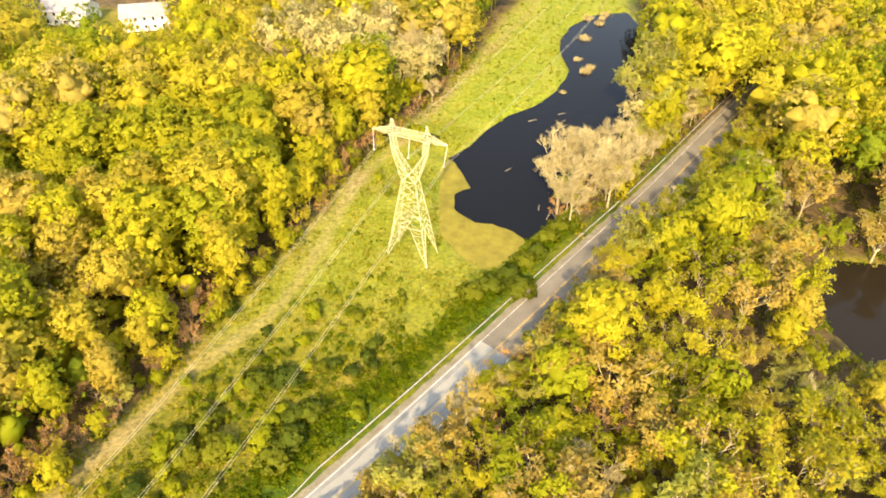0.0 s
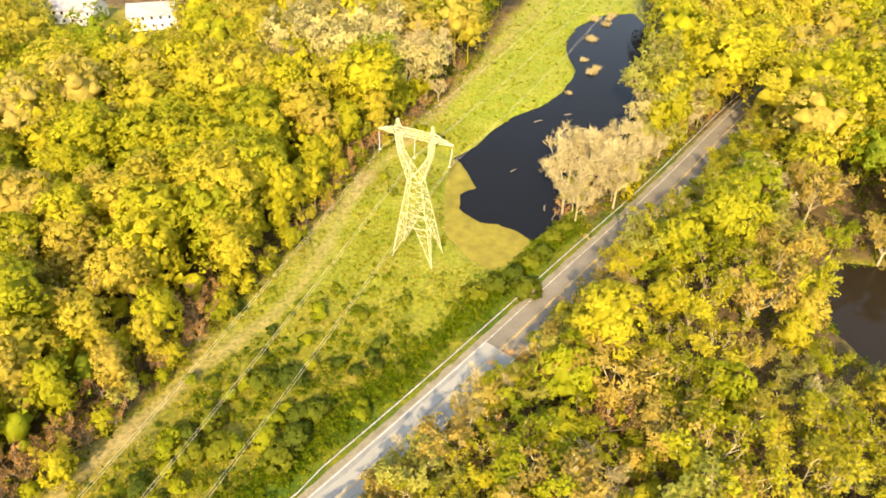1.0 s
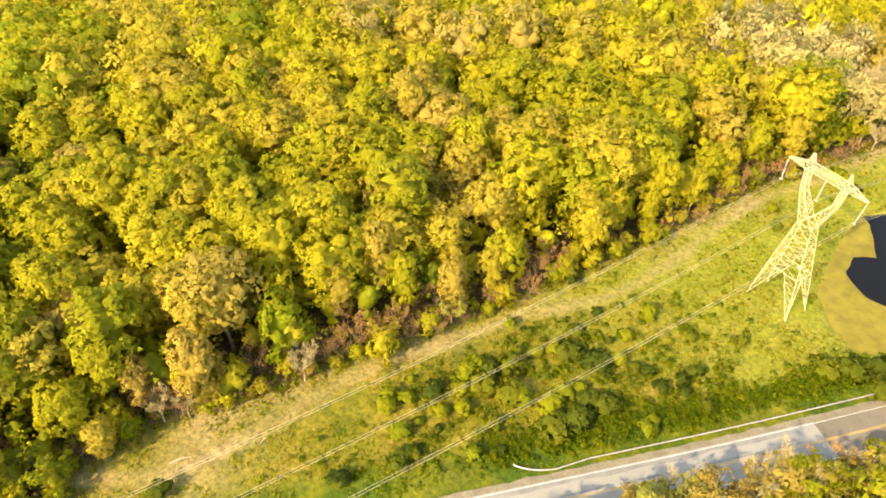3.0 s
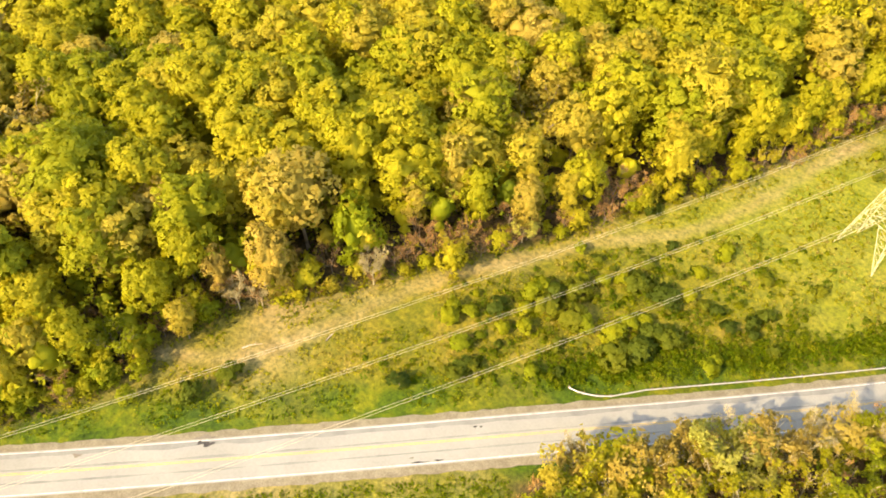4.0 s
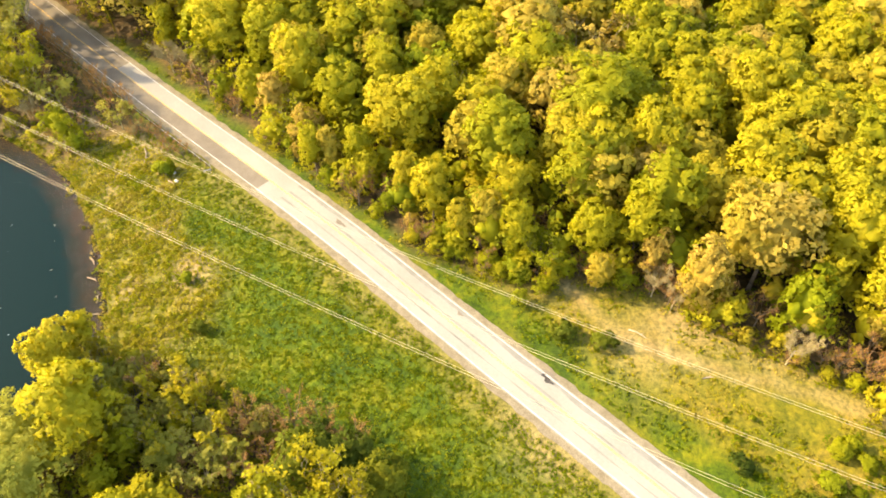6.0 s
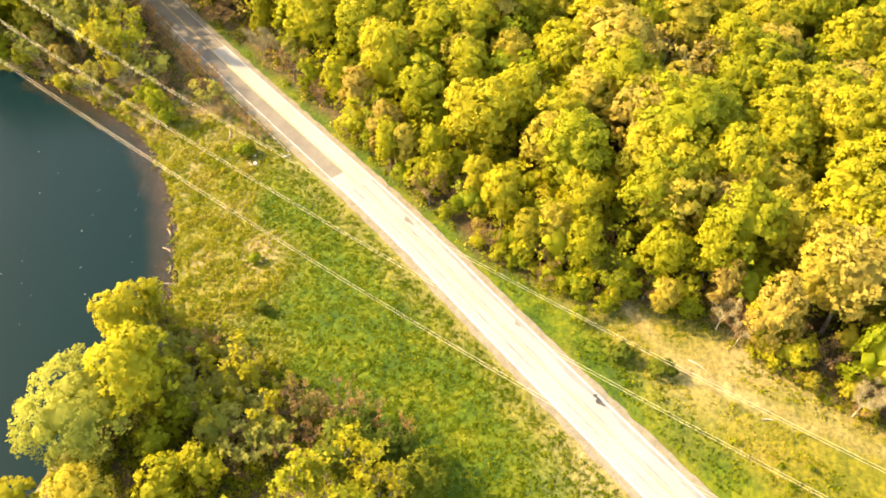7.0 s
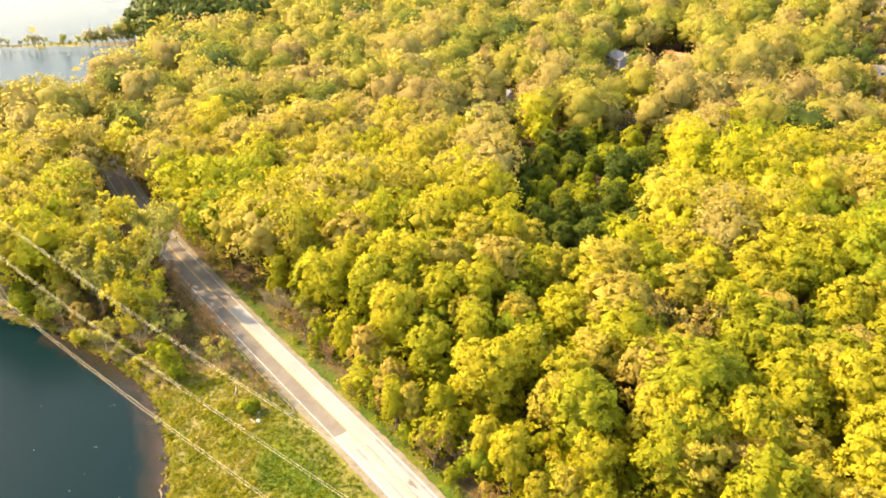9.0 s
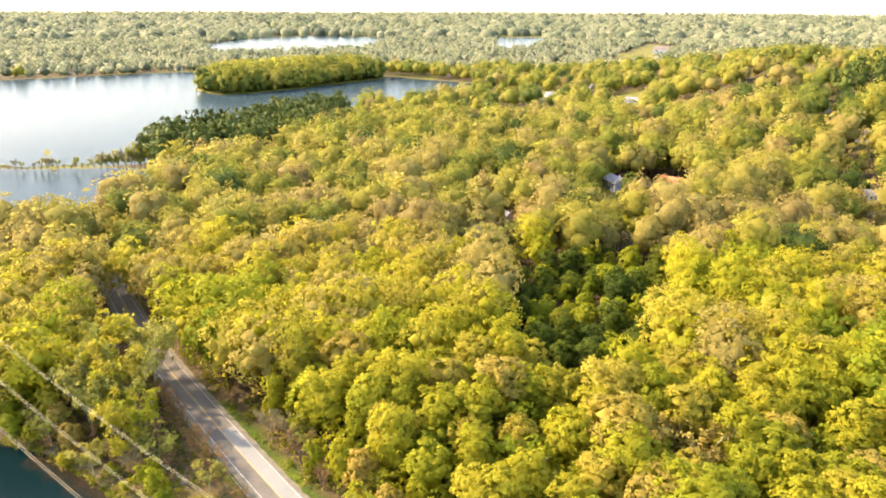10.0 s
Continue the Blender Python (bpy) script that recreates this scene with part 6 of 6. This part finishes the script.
for a, b_ in ((TOWER, next_tower), (prev_tower, TOWER)):
    for off in (-7.83, 0.0, 7.83):
        for k in (-0.23, 0.23):
            hung_wire("conductor_wire", a, b_, 25.6, 25.6, 10.7, off + k, 0.026, "pale aluminium conductor of the power line")


# ---------------------------------------------------------------- guardrails
def guardrail(line, label):
    """A steel W-beam on wooden posts along a line."""
    line = np.asarray(line)
    ob = empty_thing("guardrail", line[0][0], line[0][1], 0, label, "guardrail", "guardrails")
    p = line - line[0]
    d = np.gradient(p, axis=0)
    d /= np.linalg.norm(d, axis=1, keepdims=True)
    n = np.stack([-d[:, 1], d[:, 0]], 1)
    prof = [(0.0, 0.42), (0.08, 0.5), (0.0, 0.57), (0.08, 0.64), (0.0, 0.72), (-0.03, 0.72), (-0.03, 0.42)]
    v = np.concatenate([np.c_[p + n * o, np.full(len(p), z)] for o, z in prof]).reshape(len(prof), len(p), 3).transpose(1, 0, 2).reshape(-1, 3)
    k = len(prof)
    f = np.array([(i * k + j, i * k + (j + 1) % k, (i + 1) * k + (j + 1) % k, (i + 1) * k + j) for i in range(len(p) - 1) for j in range(k)])
    mesh_object("beam", v, f, RAIL_STEEL, parent=ob)
    bm = bmesh.new()
    bmesh.ops.create_cube(bm, size=1.0, matrix=Matrix.Translation((0, 0, 0.3)) @ Matrix.Diagonal((0.18, 0.2, 1.0, 1)))
    first = part("post", bm, POST_WOOD, ob)
    run, last = 0.0, None
    for i in range(len(p)):
        if i:
            run += np.linalg.norm(p[i] - p[i - 1])
        if last is None or run - last >= 2.0:
            o = first if last is None else new("post", first.data)
            o.parent = ob
            q = p[i] - n[i] * 0.16
            o.location = (q[0], q[1], 0)
            o.rotation_euler = (0, 0, math.atan2(d[i][1], d[i][0]))
            last = run
    return ob


side = beside(stretch(FINE_ROAD, (-17, 63), (125, 232)), 5.9)
flare = [(-29.3, 60.6), (-28.0, 60.9), (-26.8, 61.4), (-25.0, 62.5), (-23.2, 64.1)]
guardrail(np.concatenate([catmull(flare, 0.8), side[3:]])[::-1], "long steel guardrail on posts along the meadow")
guardrail(beside(stretch(FINE_ROAD, (18, 104), (125, 232)), -5.9), "steel guardrail on posts beside the trees")
far_side = beside(stretch(FINE_ROAD, (-119, -53), (-205, -152)), -5.9)
guardrail(np.concatenate([far_side, [far_side[-1] + (1.2, 0.6), far_side[-1] + (1.9, -0.8)]]), "steel guardrail on posts by the lake")


# ---------------------------------------------------------------- houses
def box(bm, x0, x1, y0, y1, z0, z1):
    bmesh.ops.create_cube(bm, size=1.0, matrix=Matrix.Translation(((x0 + x1) / 2, (y0 + y1) / 2, (z0 + z1) / 2)) @ Matrix.Diagonal((x1 - x0, y1 - y0, z1 - z0, 1)))


def house(x, y, turn, length, depth, eaves, ridge, wall, roof, label, group="houses"):
    ob = empty_thing("house", x, y, float(height(x, y)), label, "house", group)
    L, D = length / 2, depth / 2
    bm = bmesh.new()
    box(bm, -L, L, -D, D, -0.5, eaves)
    for s in (-1, 1):  # gables
        a, b_, c = (bm.verts.new(q) for q in ((s * L, -D, eaves), (s * L, D, eaves), (s * L, 0, ridge)))
        bm.faces.new((a, b_, c))
    part("wall", bm, wall, ob)
    bm = bmesh.new()
    o, t = 0.45, 0.18
    drop = (ridge - eaves) / D * o
    sec = [(-D - o, eaves - drop), (0, ridge), (D + o, eaves - drop), (D + o, eaves - drop + t), (0, ridge + t), (-D - o, eaves - drop + t)]
    ends = [[bm.verts.new((s * (L + o), q, z)) for q, z in sec] for s in (-1, 1)]
    for i in range(6):
        j = (i + 1) % 6
        bm.faces.new((ends[0][i], ends[0][j], ends[1][j], ends[1][i]))
    bm.faces.new(ends[0][::-1])
    bm.faces.new(ends[1])
    bmesh.ops.recalc_face_normals(bm, faces=bm.faces)
    top = part("roof", bm, roof, ob)
    bm = bmesh.new()
    box(bm, L * 0.4, L * 0.4 + 0.7, 0.3, 1.0, ridge - 1.5, ridge + 0.9)
    part("chimney", bm, SHINGLE_BROWN, top)
    storeys = 2 if eaves > 4.5 else 1
    for s in (-1, 1):
        for k in range(storeys):
            for w in range(max(2, int(length / 3.2))):
                cx = -L + (w + 0.7) * length / (int(length / 3.2) + 0.4)
                if cx > L - 0.8:
                    continue
                bm = bmesh.new()
                box(bm, cx - 0.55, cx + 0.55, s * D - 0.03, s * D + 0.03, 0.95 + k * 2.7, 2.25 + k * 2.7)
                win = part("window", bm, SIDING, ob)
                bm = bmesh.new()
                box(bm, cx - 0.47, cx + 0.47, s * D - 0.045, s * D + 0.045, 1.03 + k * 2.7, 2.17 + k * 2.7)
                part("pane", bm, PANE, win)
    bm = bmesh.new()
    box(bm, 0.2, 1.2, -D - 0.05, -D + 0.05, 0.0, 2.1)
    part("door", bm, SHINGLE_BROWN, ob)
    ob.rotation_euler = (0, 0, radians(turn))
    return ob


house(-132, 253, -6, 17, 10, 5.2, 8.0, SIDING, SHINGLE, "white-sided two-storey house with a grey roof")
house(-104, 250, 12, 16, 10, 5.2, 8.0, SIDING, SHINGLE, "white-sided house with a pale grey shingle roof")
house(-92, 255, 12, 8, 7, 2.8, 4.6, SIDING, SHINGLE, "low white garage beside a house")
house(-440, 15, 30, 15, 9, 5.4, 8.6, SIDING_GREY, SHINGLE, "grey-sided house with gabled roof in the wood")
house(-449, 49, 60, 15, 9, 3.0, 5.5, SIDING, SHINGLE_RED, "low house with an orange roof among trees")
house(-371, 31, 75, 16, 9, 2.8, 4.6, SIDING, SHINGLE_TAN, "low house with a pale tan roof among bare trees")
house(-358, 59, 80, 18, 9, 2.8, 4.6, SIDING, SHINGLE_TAN, "long low house with a pale roof in the wood")
house(-355, -41, 40, 9, 7, 4.8, 7.0, SIDING, SHINGLE, "small white house half hidden by trees")
house(-818, 39, 70, 15, 10, 3.0, 6.0, SIDING, SHINGLE, "white house in a suburban clearing")
house(-806, 62, 95, 14, 9, 3.0, 5.8, SIDING_GREY, SHINGLE_BROWN, "brown-roofed house among garden trees")
house(-1757, 137, 85, 34, 18, 8.0, 15.0, SIDING, SHINGLE_BROWN, "large brown-roofed building by a green meadow")
house(-1226, 190, 85, 18, 11, 4.5, 8.0, SIDING, SHINGLE_TAN, "tan-roofed house on the wooded hill")
house(-1181, 323, 75, 16, 11, 5.0, 8.5, SIDING, SHINGLE, "white house on the wooded hill")
house(-604, 177, 80, 18, 10, 3.0, 5.5, SIDING_GREY, SHINGLE, "grey-roofed house below dark pines")
house(-590, 200, 80, 14, 10, 3.0, 5.5, SIDING, SHINGLE_TAN, "pale-roofed house below dark pines")
house(-532, 177, 70, 14, 9, 4.8, 7.5, SIDING_GREY, SHINGLE_BROWN, "dark house in a clearing of the wood")
house(-415, 149, 75, 14, 10, 2.8, 5.0, SIDING, SHINGLE_TAN, "low house with a pale roof at the wood")
house(-917, -54, 60, 14, 9, 3.0, 6.0, SIDING, SHINGLE, "white house near the lake end")
for x, y, turn, wall, roof, lab in ((-1010, -872, 40, SIDING, SHINGLE, "white house on the lake shore"), (-1052, -838, 35, SIDING_GREY, SHINGLE_BROWN, "dark house on the lake shore"),
                                    (-1110, -775, 50, SIDING, SHINGLE_TAN, "pale lakeside house with a tan roof"), (-1172, -712, 60, SIDING, SHINGLE, "white lakeside house behind trees"),
                                    (-1196, -640, 70, SIDING, SHINGLE_BROWN, "brown-roofed house on the lake shore"), (-1205, -600, 75, SIDING_GREY, SHINGLE, "grey house on the lake shore")):
    house(x, y, turn, 14, 9, 3.0, 6.0, wall, roof, lab, "houses by the lake")

# houses of the plain, each in a yard among the trees
yards, r = jittered(-2300, -680, -1150, 700, 46, 44)
hd, rad_ = heading(*yards.T), np.hypot(*yards.T)
yards = yards[(clearing(*yards.T) > 0.9) & (openness(*yards.T) > 20) & (hd > 68) & (hd < 134) & (signed(FAR_MEADOW, *yards.T) > 30)]
kinds = [house(0, 0, 0, 15, 9, 3.2, 6.2, w, t, lab, "houses of the plain") for w, t, lab in (
    (SIDING, SHINGLE, "white house with a grey roof in a yard"), (SIDING, SHINGLE_TAN, "pale house with a tan roof among yards"),
    (SIDING_GREY, SHINGLE_BROWN, "grey house with a brown roof among trees"))]
for i, (x, y) in enumerate(yards[r.permutation(len(yards))][:44]):
    copy_thing(kinds[i % 3], pose(x, y, float(height(x, y)), 0, 0, r.uniform(0, 180)))
MODELS = (*MODELS, *kinds)

# the patterns from which the trees were copied
for pattern in MODELS:
    for o in (*pattern.children_recursive, pattern):
        bpy.data.objects.remove(o)
